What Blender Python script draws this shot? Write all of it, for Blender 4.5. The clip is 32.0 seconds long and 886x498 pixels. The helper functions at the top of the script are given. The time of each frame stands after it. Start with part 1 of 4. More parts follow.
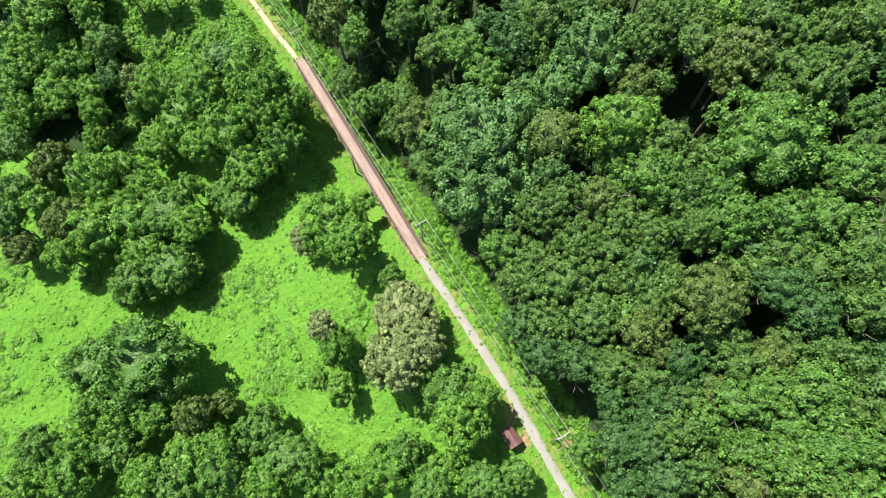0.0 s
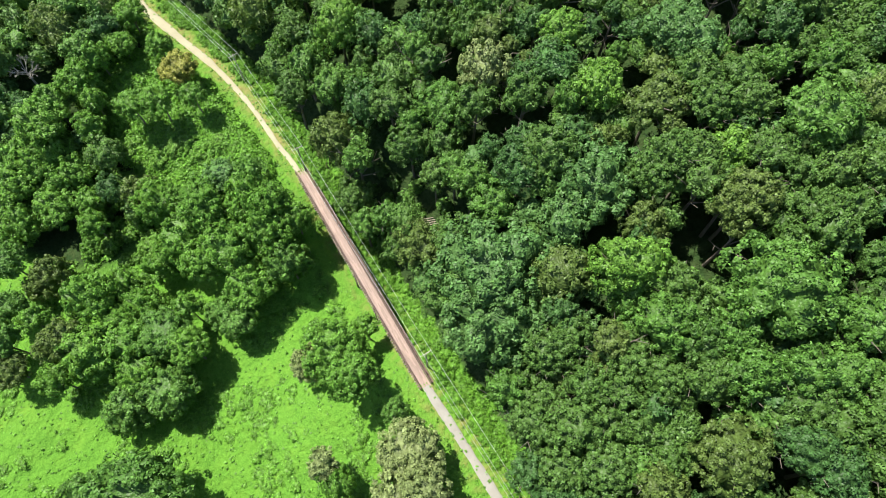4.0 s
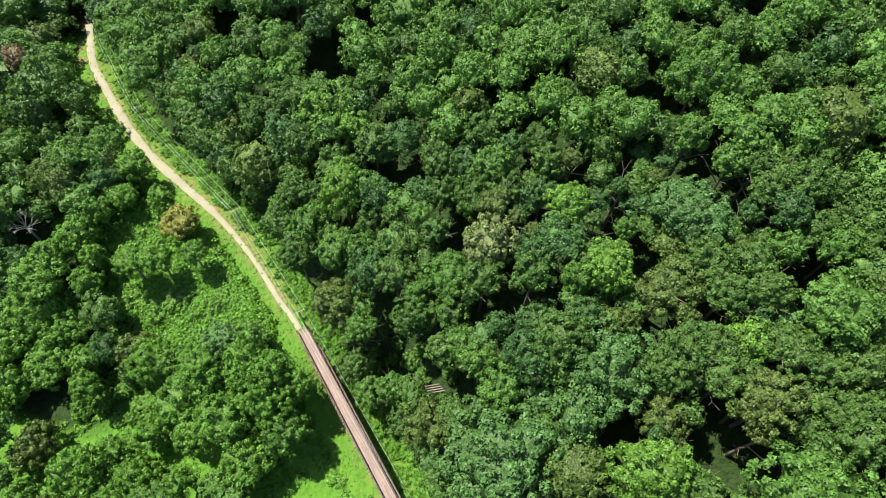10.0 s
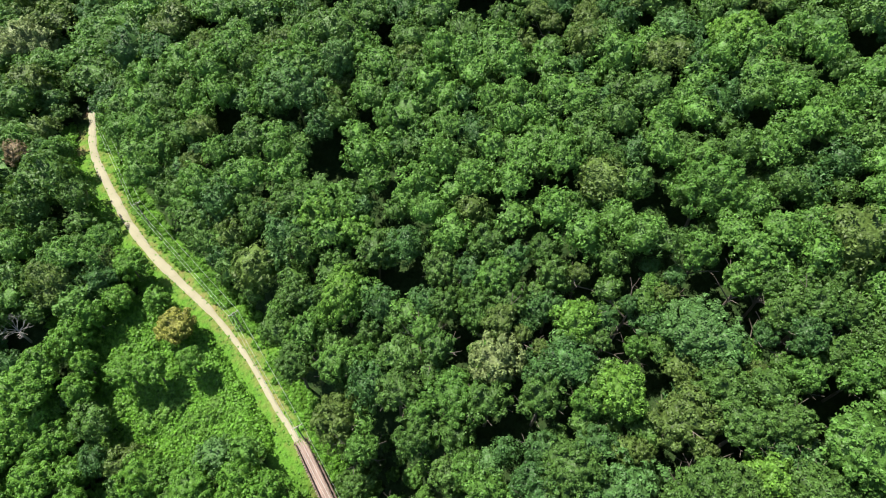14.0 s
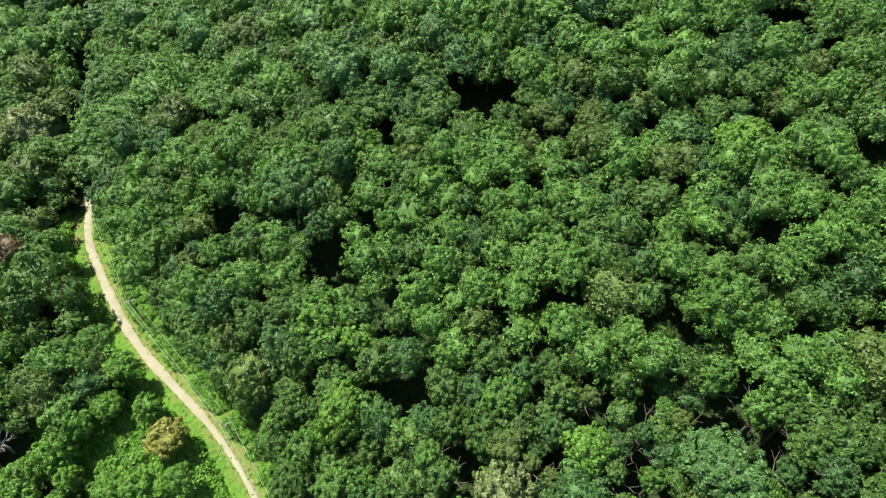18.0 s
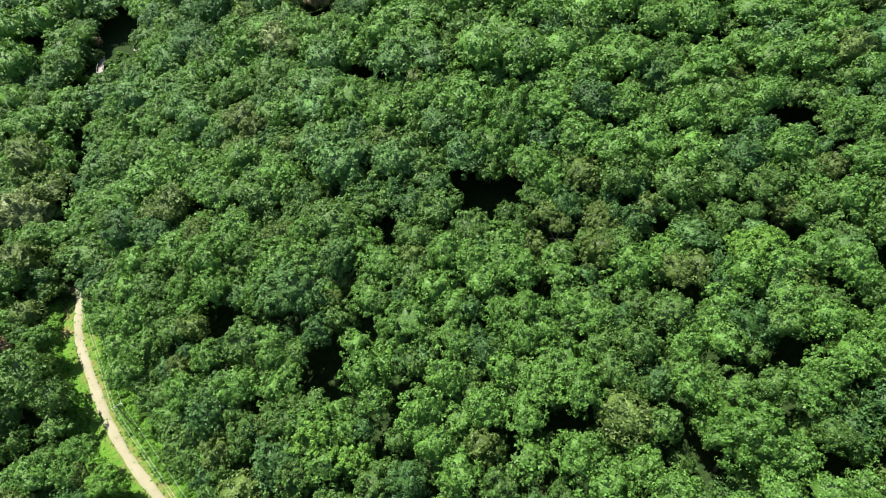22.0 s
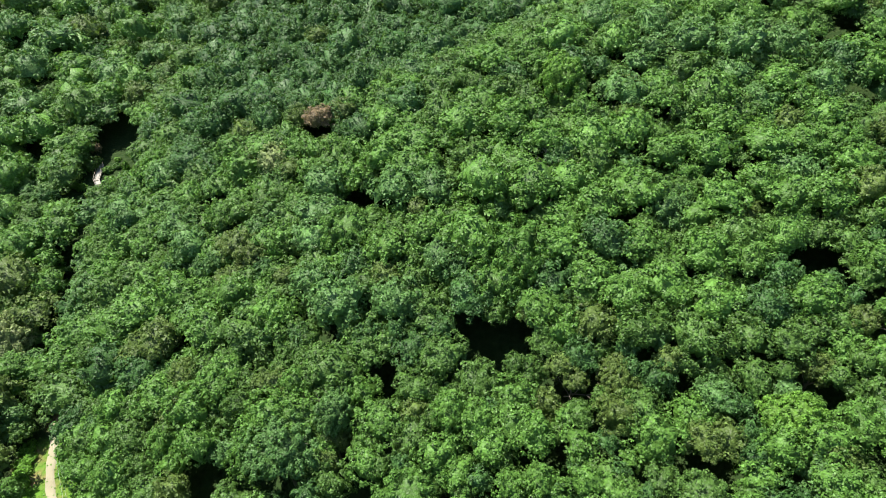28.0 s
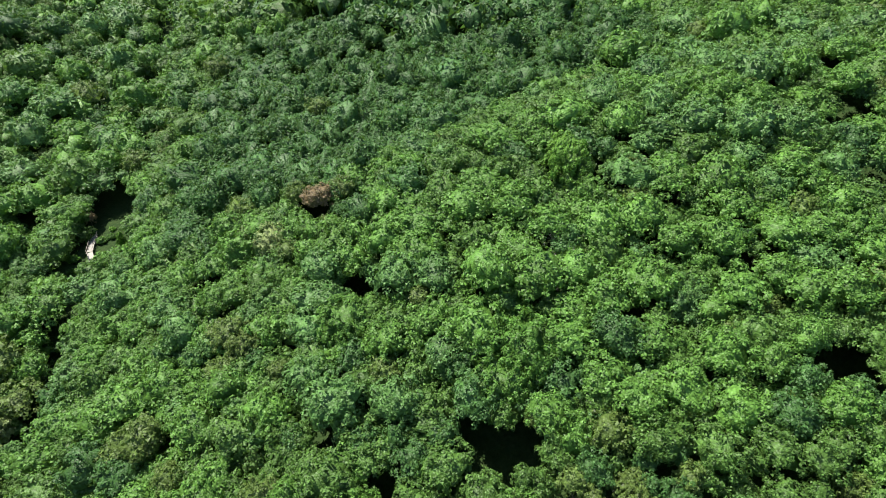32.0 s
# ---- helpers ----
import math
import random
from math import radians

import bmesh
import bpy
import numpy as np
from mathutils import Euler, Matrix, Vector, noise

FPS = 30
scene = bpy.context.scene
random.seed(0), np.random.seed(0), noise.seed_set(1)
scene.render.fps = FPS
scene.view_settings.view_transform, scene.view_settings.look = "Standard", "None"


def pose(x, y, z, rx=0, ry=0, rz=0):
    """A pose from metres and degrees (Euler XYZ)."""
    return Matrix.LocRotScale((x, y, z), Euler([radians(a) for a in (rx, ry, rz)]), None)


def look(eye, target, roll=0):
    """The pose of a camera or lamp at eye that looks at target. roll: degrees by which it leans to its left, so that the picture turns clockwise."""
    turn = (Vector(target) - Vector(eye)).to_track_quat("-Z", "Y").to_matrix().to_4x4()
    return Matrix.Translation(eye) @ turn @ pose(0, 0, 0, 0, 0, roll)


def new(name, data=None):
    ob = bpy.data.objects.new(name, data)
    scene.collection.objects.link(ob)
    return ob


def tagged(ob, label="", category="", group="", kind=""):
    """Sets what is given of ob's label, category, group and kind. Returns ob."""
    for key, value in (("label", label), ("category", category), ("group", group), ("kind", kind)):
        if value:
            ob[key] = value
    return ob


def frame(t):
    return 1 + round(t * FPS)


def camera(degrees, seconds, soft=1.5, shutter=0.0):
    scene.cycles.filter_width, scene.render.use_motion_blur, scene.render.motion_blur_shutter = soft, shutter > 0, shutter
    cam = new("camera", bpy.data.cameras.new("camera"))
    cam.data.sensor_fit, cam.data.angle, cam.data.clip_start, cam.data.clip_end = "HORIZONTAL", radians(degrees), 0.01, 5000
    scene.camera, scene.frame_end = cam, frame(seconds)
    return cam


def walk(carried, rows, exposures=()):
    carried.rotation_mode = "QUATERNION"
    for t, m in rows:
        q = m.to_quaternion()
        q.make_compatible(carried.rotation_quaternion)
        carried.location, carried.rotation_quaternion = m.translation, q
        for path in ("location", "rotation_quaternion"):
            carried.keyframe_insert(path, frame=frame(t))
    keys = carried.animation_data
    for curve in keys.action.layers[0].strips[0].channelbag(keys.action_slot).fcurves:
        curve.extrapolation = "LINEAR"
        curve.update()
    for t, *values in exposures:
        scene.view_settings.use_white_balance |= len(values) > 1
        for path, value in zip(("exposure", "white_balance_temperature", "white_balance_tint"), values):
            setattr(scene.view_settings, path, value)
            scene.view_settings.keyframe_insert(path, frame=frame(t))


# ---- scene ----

cam = camera(73.95, 32.0, soft=1.0)
# seconds, x, y, z, pitch, heading, lean
FLIGHT = [
    (0, 0.01, 0.25, 102.23, -68.551, -5.286, -0.078),
    (1, 0.11, 4.28, 102.99, -67.332, -5.373, -0.080),
    (2, 0.20, 7.95, 103.85, -66.418, -5.473, -0.081),
    (3, 0.28, 11.66, 104.85, -65.574, -5.583, -0.083),
    (4, 0.35, 15.55, 106.00, -64.695, -5.702, -0.085),
    (5, 0.42, 19.16, 107.15, -63.835, -5.812, -0.086),
    (6, 0.50, 22.84, 108.38, -62.885, -5.919, -0.088),
    (7, 0.57, 26.09, 109.51, -61.975, -6.008, -0.090),
    (8, 0.65, 29.25, 110.63, -61.026, -6.089, -0.091),
    (9, 0.74, 32.35, 111.75, -60.041, -6.162, -0.093),
    (10, 0.83, 35.40, 112.86, -59.040, -6.229, -0.094),
    (11, 0.95, 38.81, 114.12, -57.898, -6.299, -0.096),
    (12, 1.07, 41.79, 115.23, -56.897, -6.355, -0.098),
    (13, 1.20, 44.76, 116.34, -55.910, -6.407, -0.100),
    (14, 1.34, 47.76, 117.47, -54.932, -6.456, -0.101),
    (15, 1.50, 51.03, 118.71, -53.895, -6.506, -0.103),
    (16, 1.67, 54.19, 119.93, -52.915, -6.550, -0.105),
    (17, 1.86, 57.49, 121.20, -51.920, -6.592, -0.106),
    (18, 2.05, 60.67, 122.43, -50.976, -6.627, -0.108),
    (19, 2.25, 63.88, 123.68, -50.032, -6.658, -0.109),
    (20, 2.45, 67.11, 124.94, -49.083, -6.683, -0.111),
    (21, 2.66, 70.30, 126.18, -48.140, -6.703, -0.113),
    (22, 2.91, 73.93, 127.59, -47.052, -6.720, -0.115),
    (23, 3.13, 77.06, 128.80, -46.087, -6.730, -0.116),
    (24, 3.35, 80.07, 129.96, -45.133, -6.735, -0.118),
    (25, 3.57, 83.04, 131.10, -44.164, -6.738, -0.119),
    (26, 3.81, 86.23, 132.30, -43.087, -6.740, -0.121),
    (27, 4.03, 89.19, 133.41, -42.056, -6.741, -0.123),
    (28, 4.26, 92.16, 134.52, -40.995, -6.744, -0.124),
    (29, 4.46, 95.00, 135.58, -39.970, -6.749, -0.126),
    (30, 4.66, 97.83, 136.65, -38.952, -6.756, -0.128),
    (31, 4.85, 100.69, 137.76, -37.957, -6.765, -0.129),
    (32, 5.04, 104.03, 139.11, -36.868, -6.771, -0.131),
]
walk(cam, [(t, pose(x, y, z, 0, 0, h) @ pose(0, 0, 0, 90 + p) @ pose(0, 0, 0, 0, 0, r)) for t, x, y, z, p, h, r in FLIGHT],
     [(0, 1.33), (4, 1.26), (8, 1.15), (14, 1.1), (22, 1.16), (30, 1.21), (32, 1.19)])

# ---- light ----
SUN_FROM = Vector((-0.36, 0.33, 0.87)).normalized()
world = bpy.data.worlds.new("sky")
scene.world = world
world.use_nodes = True
wn = world.node_tree
sky = wn.nodes.new("ShaderNodeTexSky")
sky.sky_type, sky.sun_disc = "NISHITA", False
sky.sun_elevation = math.asin(SUN_FROM.z)
sky.sun_rotation = math.atan2(SUN_FROM.x, SUN_FROM.y)
wn.links.new(sky.outputs[0], wn.nodes["Background"].inputs[0])
wn.nodes["Background"].inputs[1].default_value = 0.095
lamp = bpy.data.lights.new("sun", "SUN")
lamp.energy, lamp.angle, lamp.color = 5.0, radians(0.53), (1.0, 0.95, 0.86)
new("sun", lamp).matrix_world = look(SUN_FROM * 600, (0, 0, 0))


# ---- materials ----
def nodes_of(name):
    mat = bpy.data.materials.new(name)
    mat.use_nodes = True
    nt = mat.node_tree
    return mat, nt, nt.nodes["Principled BSDF"]


def mixed(nt, fac, a, b):
    n = nt.nodes.new("ShaderNodeMix")
    n.data_type = "RGBA"
    for sock, v in ((n.inputs[0], fac), (n.inputs[6], a), (n.inputs[7], b)):
        if isinstance(v, bpy.types.NodeSocket):
            nt.links.new(v, sock)
        else:
            sock.default_value = v if isinstance(v, (int, float)) else (*v, 1)
    return n.outputs[2]


def noisy(nt, scale, detail=3.0, lo=0.35, hi=0.65, space="Object"):
    tc, n, r = nt.nodes.new("ShaderNodeTexCoord"), nt.nodes.new("ShaderNodeTexNoise"), nt.nodes.new("ShaderNodeMapRange")
    n.inputs["Scale"].default_value, n.inputs["Detail"].default_value = scale, detail
    if space == "World":
        g = nt.nodes.new("ShaderNodeNewGeometry")
        nt.links.new(g.outputs["Position"], n.inputs["Vector"])
    else:
        nt.links.new(tc.outputs[space], n.inputs["Vector"])
    nt.links.new(n.outputs[0], r.inputs[0])
    r.inputs[1].default_value, r.inputs[2].default_value = lo, hi
    return r.outputs[0]


def bumped(nt, bsdf, height, strength, distance):
    b = nt.nodes.new("ShaderNodeBump")
    b.inputs["Strength"].default_value, b.inputs["Distance"].default_value = strength, distance
    nt.links.new(height, b.inputs["Height"])
    nt.links.new(b.outputs[0], bsdf.inputs["Normal"])


def leaf_material(name, dark, light, gloss=0.45, glow=0.31):
    """Foliage: a tint for each tree, each leaf spray and each patch of the wood, with light passing through."""
    mat, nt, bsdf = nodes_of(name)
    info, geo = nt.nodes.new("ShaderNodeObjectInfo"), nt.nodes.new("ShaderNodeNewGeometry")
    patch = noisy(nt, 0.11, 2.0, 0.3, 0.7, "World")
    c = mixed(nt, info.outputs["Random"], dark, light)
    c = mixed(nt, patch, c, mixed(nt, 0.55, dark, light))
    isle = nt.nodes.new("ShaderNodeMapRange")
    nt.links.new(geo.outputs["Random Per Island"], isle.inputs[0])
    isle.inputs[3].default_value, isle.inputs[4].default_value = 0.68, 1.34
    hsv, tuft_shade = nt.nodes.new("ShaderNodeHueSaturation"), nt.nodes.new("ShaderNodeMapRange")
    # value noise: leaf tone, plus lit tufts and shaded gaps put into the colour
    nt.links.new(noisy(nt, 1.5, 3.0, 0.3, 0.7, "World"), tuft_shade.inputs[0])
    tuft_shade.inputs[3].default_value, tuft_shade.inputs[4].default_value = 0.55, 1.45
    both = nt.nodes.new("ShaderNodeMath")
    both.operation = "MULTIPLY"
    nt.links.new(isle.outputs[0], both.inputs[0])
    nt.links.new(tuft_shade.outputs[0], both.inputs[1])
    nt.links.new(both.outputs[0], hsv.inputs["Value"])
    nt.links.new(c, hsv.inputs["Color"])
    nt.links.new(hsv.outputs[0], bsdf.inputs["Base Color"])
    bsdf.inputs["Roughness"].default_value = gloss
    bsdf.inputs["Specular IOR Level"].default_value = 0.25
    vor, add = nt.nodes.new("ShaderNodeTexVoronoi"), nt.nodes.new("ShaderNodeMath")
    vor.inputs["Scale"].default_value, vor.inputs["Randomness"].default_value = 2.0, 1.0
    sway, bent = nt.nodes.new("ShaderNodeTexNoise"), nt.nodes.new("ShaderNodeVectorMath")
    sway.inputs["Scale"].default_value, sway.inputs["Detail"].default_value = 0.8, 1.0
    nt.links.new(geo.outputs["Position"], sway.inputs["Vector"])
    bent.operation = "MULTIPLY_ADD"
    nt.links.new(sway.outputs["Color"], bent.inputs[0])
    bent.inputs[1].default_value = (0.8, 0.8, 0.8)
    nt.links.new(geo.outputs["Position"], bent.inputs[2])
    nt.links.new(bent.outputs[0], vor.inputs["Vector"])
    add.operation = "MULTIPLY_ADD"
    nt.links.new(vor.outputs["Distance"], add.inputs[0])
    add.inputs[1].default_value = -1.25
    knots, scaled = nt.nodes.new("ShaderNodeTexVoronoi"), nt.nodes.new("ShaderNodeMath")
    knots.inputs["Scale"].default_value = 0.5
    nt.links.new(geo.outputs["Position"], knots.inputs["Vector"])
    scaled.operation = "MULTIPLY"
    scaled.inputs[1].default_value = -0.5
    nt.links.new(knots.outputs["Distance"], scaled.inputs[0])
    nt.links.new(scaled.outputs[0], add.inputs[2])
    bumped(nt, bsdf, add.outputs[0], 0.5, 0.3)
    tl, mx = nt.nodes.new("ShaderNodeBsdfTranslucent"), nt.nodes.new("ShaderNodeMixShader")
    nt.links.new(mixed(nt, 0.5, hsv.outputs[0], (0.12, 0.22, 0.02)), tl.inputs[0])
    mx.inputs[0].default_value = glow
    nt.links.new(bsdf.outputs[0], mx.inputs[1])
    nt.links.new(tl.outputs[0], mx.inputs[2])
    nt.links.new(mx.outputs[0], nt.nodes["Material Output"].inputs[0])
    return mat


LEAF = {
    "green": leaf_material("leaves_green", (0.054, 0.124, 0.023), (0.086, 0.166, 0.034)),
    # deep also paints a cloud's shadow on the saddle trees
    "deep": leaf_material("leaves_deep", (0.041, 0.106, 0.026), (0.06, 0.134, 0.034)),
    "fresh": leaf_material("leaves_fresh", (0.07, 0.168, 0.027), (0.096, 0.204, 0.036)),
    "olive": leaf_material("leaves_olive", (0.08, 0.132, 0.028), (0.104, 0.156, 0.036)),
    "pale": leaf_material("leaves_pale", (0.158, 0.212, 0.072), (0.205, 0.258, 0.092)),
    "rust": leaf_material("leaves_rust", (0.15, 0.112, 0.06), (0.19, 0.14, 0.075)),
    "amber": leaf_material("leaves_amber", (0.22, 0.25, 0.05), (0.3, 0.29, 0.06)),
    "mint": leaf_material("leaves_mint", (0.072, 0.164, 0.042), (0.094, 0.19, 0.05)),
    "lime": leaf_material("leaves_lime", (0.1, 0.225, 0.03), (0.13, 0.26, 0.038)),
    "vine": leaf_material("leaves_vine", (0.082, 0.2, 0.025), (0.122, 0.262, 0.034)),
    "herb": leaf_material("leaves_herb", (0.085, 0.215, 0.02), (0.115, 0.265, 0.028)),
}


def ground_material():
    mat, nt, bsdf = nodes_of("meadow_ground")
    big, mid, fine = noisy(nt, 0.05, 3, 0.35, 0.65, "World"), noisy(nt, 0.5, 4, 0.3, 0.7, "World"), noisy(nt, 4.0, 4, 0.3, 0.7, "World")
    c = mixed(nt, big, (0.082, 0.185, 0.02), (0.145, 0.25, 0.032))
    c = mixed(nt, noisy(nt, 0.22, 5, 0.38, 0.68, "World"), c, (0.045, 0.128, 0.016))
    c = mixed(nt, mid, c, (0.052, 0.14, 0.016))
    c = mixed(nt, fine, c, (0.092, 0.22, 0.024))
    dry, verge = nt.nodes.new("ShaderNodeMath"), nt.nodes.new("ShaderNodeAttribute")
    verge.attribute_name = "verge"
    dry.operation = "MULTIPLY"
    nt.links.new(verge.outputs["Fac"], dry.inputs[0])
    nt.links.new(noisy(nt, 0.45, 4, 0.42, 0.68, "World"), dry.inputs[1])
    c = mixed(nt, dry.outputs[0], c, (0.15, 0.165, 0.045))
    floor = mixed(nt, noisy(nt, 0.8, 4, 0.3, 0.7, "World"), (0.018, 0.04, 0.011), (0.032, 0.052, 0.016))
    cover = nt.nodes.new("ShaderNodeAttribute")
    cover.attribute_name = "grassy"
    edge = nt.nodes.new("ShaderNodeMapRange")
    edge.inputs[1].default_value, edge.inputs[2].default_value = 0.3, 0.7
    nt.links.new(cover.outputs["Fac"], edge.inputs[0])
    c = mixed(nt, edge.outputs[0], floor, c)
    bare, ragged = nt.nodes.new("ShaderNodeAttribute"), nt.nodes.new("ShaderNodeMath")
    bare.attribute_name, ragged.operation = "soil", "MULTIPLY"
    nt.links.new(bare.outputs["Fac"], ragged.inputs[0])
    nt.links.new(noisy(nt, 0.7, 5, 0.25, 0.5, "World"), ragged.inputs[1])
    c = mixed(nt, ragged.outputs[0], c, mixed(nt, noisy(nt, 1.6, 4, 0.3, 0.7, "World"), (0.2, 0.115, 0.062), (0.3, 0.2, 0.12)))
    nt.links.new(c, bsdf.inputs["Base Color"])
    bsdf.inputs["Roughness"].default_value = 0.9
    bsdf.inputs["Specular IOR Level"].default_value = 0.08
    lumps = nt.nodes.new("ShaderNodeMath")
    lumps.operation = "MULTIPLY_ADD"
    nt.links.new(fine, lumps.inputs[0])
    lumps.inputs[1].default_value = 0.1
    nt.links.new(noisy(nt, 0.9, 5, 0.25, 0.75, "World"), lumps.inputs[2])
    bumped(nt, bsdf, lumps.outputs[0], 1.0, 0.42)
    return mat


def plain_material(name, a, b, scale, rough=0.7, metal=0.0, bump=0.3, depth=0.02):
    mat, nt, bsdf = nodes_of(name)
    f, g = noisy(nt, scale, 4, 0.3, 0.7, "World"), noisy(nt, scale * 9, 3, 0.3, 0.7, "World")
    c = mixed(nt, f, a, b)
    c = mixed(nt, g, c, mixed(nt, 0.5, a, b))
    info, hsv, r = nt.nodes.new("ShaderNodeObjectInfo"), nt.nodes.new("ShaderNodeHueSaturation"), nt.nodes.new("ShaderNodeMapRange")
    nt.links.new(info.outputs["Random"], r.inputs[0])
    r.inputs[3].default_value, r.inputs[4].default_value = 0.8, 1.2
    nt.links.new(r.outputs[0], hsv.inputs["Value"])
    nt.links.new(c, hsv.inputs["Color"])
    nt.links.new(hsv.outputs[0], bsdf.inputs["Base Color"])
    bsdf.inputs["Roughness"].default_value, bsdf.inputs["Metallic"].default_value = rough, metal
    bumped(nt, bsdf, g, bump, depth)
    return mat


GROUND = ground_material()
BARK = plain_material("bark", (0.09, 0.075, 0.055), (0.16, 0.14, 0.11), 2.0, 0.85)
GRAVEL = plain_material("path_gravel", (0.17, 0.162, 0.135), (0.26, 0.252, 0.222), 0.35, 0.9)
SAND = plain_material("path_sand", (0.2, 0.183, 0.112), (0.295, 0.276, 0.187), 0.3, 0.9)
DECKWOOD = plain_material("deck_wood", (0.19, 0.132, 0.104), (0.255, 0.185, 0.15), 0.4, 0.75)
DARKWOOD = plain_material("creosoted_wood", (0.06, 0.04, 0.03), (0.12, 0.075, 0.055), 0.8, 0.8)
GREYWOOD = plain_material("weathered_wood", (0.22, 0.19, 0.16), (0.32, 0.29, 0.25), 1.0, 0.8)
PALEWOOD = plain_material("pale_wood", (0.26, 0.245, 0.21), (0.36, 0.34, 0.3), 1.0, 0.8)
TIEWOOD = plain_material("tie_timber", (0.14, 0.11, 0.085), (0.21, 0.17, 0.14), 0.9, 0.8)
WIRE = plain_material("aluminium_wire", (0.5, 0.52, 0.5), (0.6, 0.62, 0.6), 1.0, 0.4, 0.6)
CERAMIC = plain_material("grey_ceramic", (0.4, 0.42, 0.42), (0.5, 0.5, 0.5), 3.0, 0.3)
REDMETAL = plain_material("red_brown_paint", (0.085, 0.035, 0.03), (0.14, 0.068, 0.058), 1.0, 0.6)


# ---- lie of the land ----
TRACK = [(40, -41), (28.5, -20.5), (19.8, -3.7), (12.5, 13.2), (4.0, 30.2), (-0.4, 38.6), (-8.5, 55.6), (-15.2, 70.0), (-23.7, 87.2), (-28.0, 94.2), (-32.6, 102.6), (-37.6, 110.4), (-44.0, 118.8), (-51.5, 127.0),
         (-59.6, 136.2), (-66.7, 146.0), (-74.0, 158.6), (-81.0, 172.2), (-84.2, 184.0), (-86.5, 195), (-89, 208), (-92, 225), (-95, 250), (-98, 275), (-100, 300), (-101, 330), (-104, 380), (-110, 450), (-122, 560), (-135, 700)]


def glide(points, step):
    """A smooth line through points, as an array with one row about every step metres."""
    p = [Vector((*q, 0)) for q in points]
    p = [2 * p[0] - p[1], *p, 2 * p[-1] - p[-2]]
    out = []
    for a, b, c, d in zip(p, p[1:], p[2:], p[3:]):
        n = max(2, int((c - b).length / step))
        for i in range(n):
            t = i / n
            out.append(0.5 * (2 * b + (c - a) * t + (2 * a - 5 * b + 4 * c - d) * t * t + (3 * b - a - 3 * c + d) * t**3))
    return np.array([v[:2] for v in out])


LINE = glide(TRACK, 2.5)
TANGENT = np.gradient(LINE, axis=0)
TANGENT /= np.linalg.norm(TANGENT, axis=1)[:, None]


def off_track(x, y):
    """Metres to the right of the track, and how far along it, for arrays of places."""
    x, y = np.atleast_1d(np.asarray(x, float)).ravel(), np.atleast_1d(np.asarray(y, float)).ravel()
    p, k = np.zeros(len(x)), np.zeros(len(x), int)
    for i in range(0, len(x), 20000):
        d = np.stack([x[i:i + 20000], y[i:i + 20000]], 1)[:, None] - LINE[None]
        n = (d**2).sum(-1).argmin(1)
        k[i:i + 20000] = n
        v, t = d[np.arange(len(n)), n], TANGENT[n]
        side = v[:, 0] * t[:, 1] - v[:, 1] * t[:, 0]
        p[i:i + 20000] = np.sign(side) * np.linalg.norm(v, axis=1)
    return p, k


def smooth(a, b, v):
    t = np.clip((v - a) / (b - a), 0, 1)
    return t * t * (3 - 2 * t)


def tall(p, r):
    """Height of a tree whose crown has radius r, p metres to the right of the track."""
    return np.where(p > 0, 11.5 + 1.0 * r, 6.5 + 1.0 * r)


BRIDGE_A, BRIDGE_B = Vector((-0.4, 38.6, 0)), Vector((-22.8, 86.6, 0))


def track_level(y):
    return 8 * smooth(180, 285, y) + 26 * smooth(285, 520, y)


def land(x, y):
    """Height of the ground, for arrays of places."""
    x, y = np.atleast_1d(np.asarray(x, float)).ravel(), np.atleast_1d(np.asarray(y, float)).ravel()
    p, _ = off_track(x, y)
    zv = track_level(y)
    q, far = np.maximum(p - 6, 0), np.clip(y, -20, 250) / 100
    near_face, upper_face = 1 - np.exp(-q / 30), 1 - np.exp(-q / 120)
    right = zv + near_face * (9.0 - 8.3 * far) + upper_face * (36.3 + 15.0 * far + 2.4 * far * far)
    right = right - 8 * smooth(250, 285, y) * smooth(50, 110, p) * (1 - smooth(330, 420, y)) - 1.5 * smooth(3, 8, p) * (1 - smooth(12, 26, p))
    beyond = smooth(250, 340, y)
    left = zv - 14 * smooth(6, 42, -p) * (1 - smooth(85, 125, y)) - 7 * smooth(12, 30, -p) * smooth(195, 235, y) * (1 - beyond) + 0.2 * np.maximum(-p - 90 + 60 * beyond, 0)
    z = np.where(p > 0, right, left)
    c = (BRIDGE_A + BRIDGE_B) / 2
    u = (BRIDGE_B - BRIDGE_A).normalized()
    along, across = (x - c.x) * u.x + (y - c.y) * u.y, (x - c.x) * u.y - (y - c.y) * u.x
    z = z - 8 * np.exp(-(along / 16) ** 4) * np.exp(-((across + 6) / 20) ** 2)
    swell = 0.35 * np.sin(x * 0.75 + 1.7 * np.sin(y * 0.5)) * np.sin(y * 0.83 + 1.4 * np.sin(x * 0.43)) * smooth(4, 9, -p) * (1 - smooth(70, 90, y))
    rough = swell + 0.6 * np.sin(x * 0.31 + 1.3 * np.sin(y * 0.21)) * np.sin(y * 0.27 + x * 0.11) + 0.25 * np.sin(x * 0.9 + y * 0.4) * np.sin(y * 1.1 - x * 0.3)
    return z + rough * smooth(2.5, 10, np.abs(p))


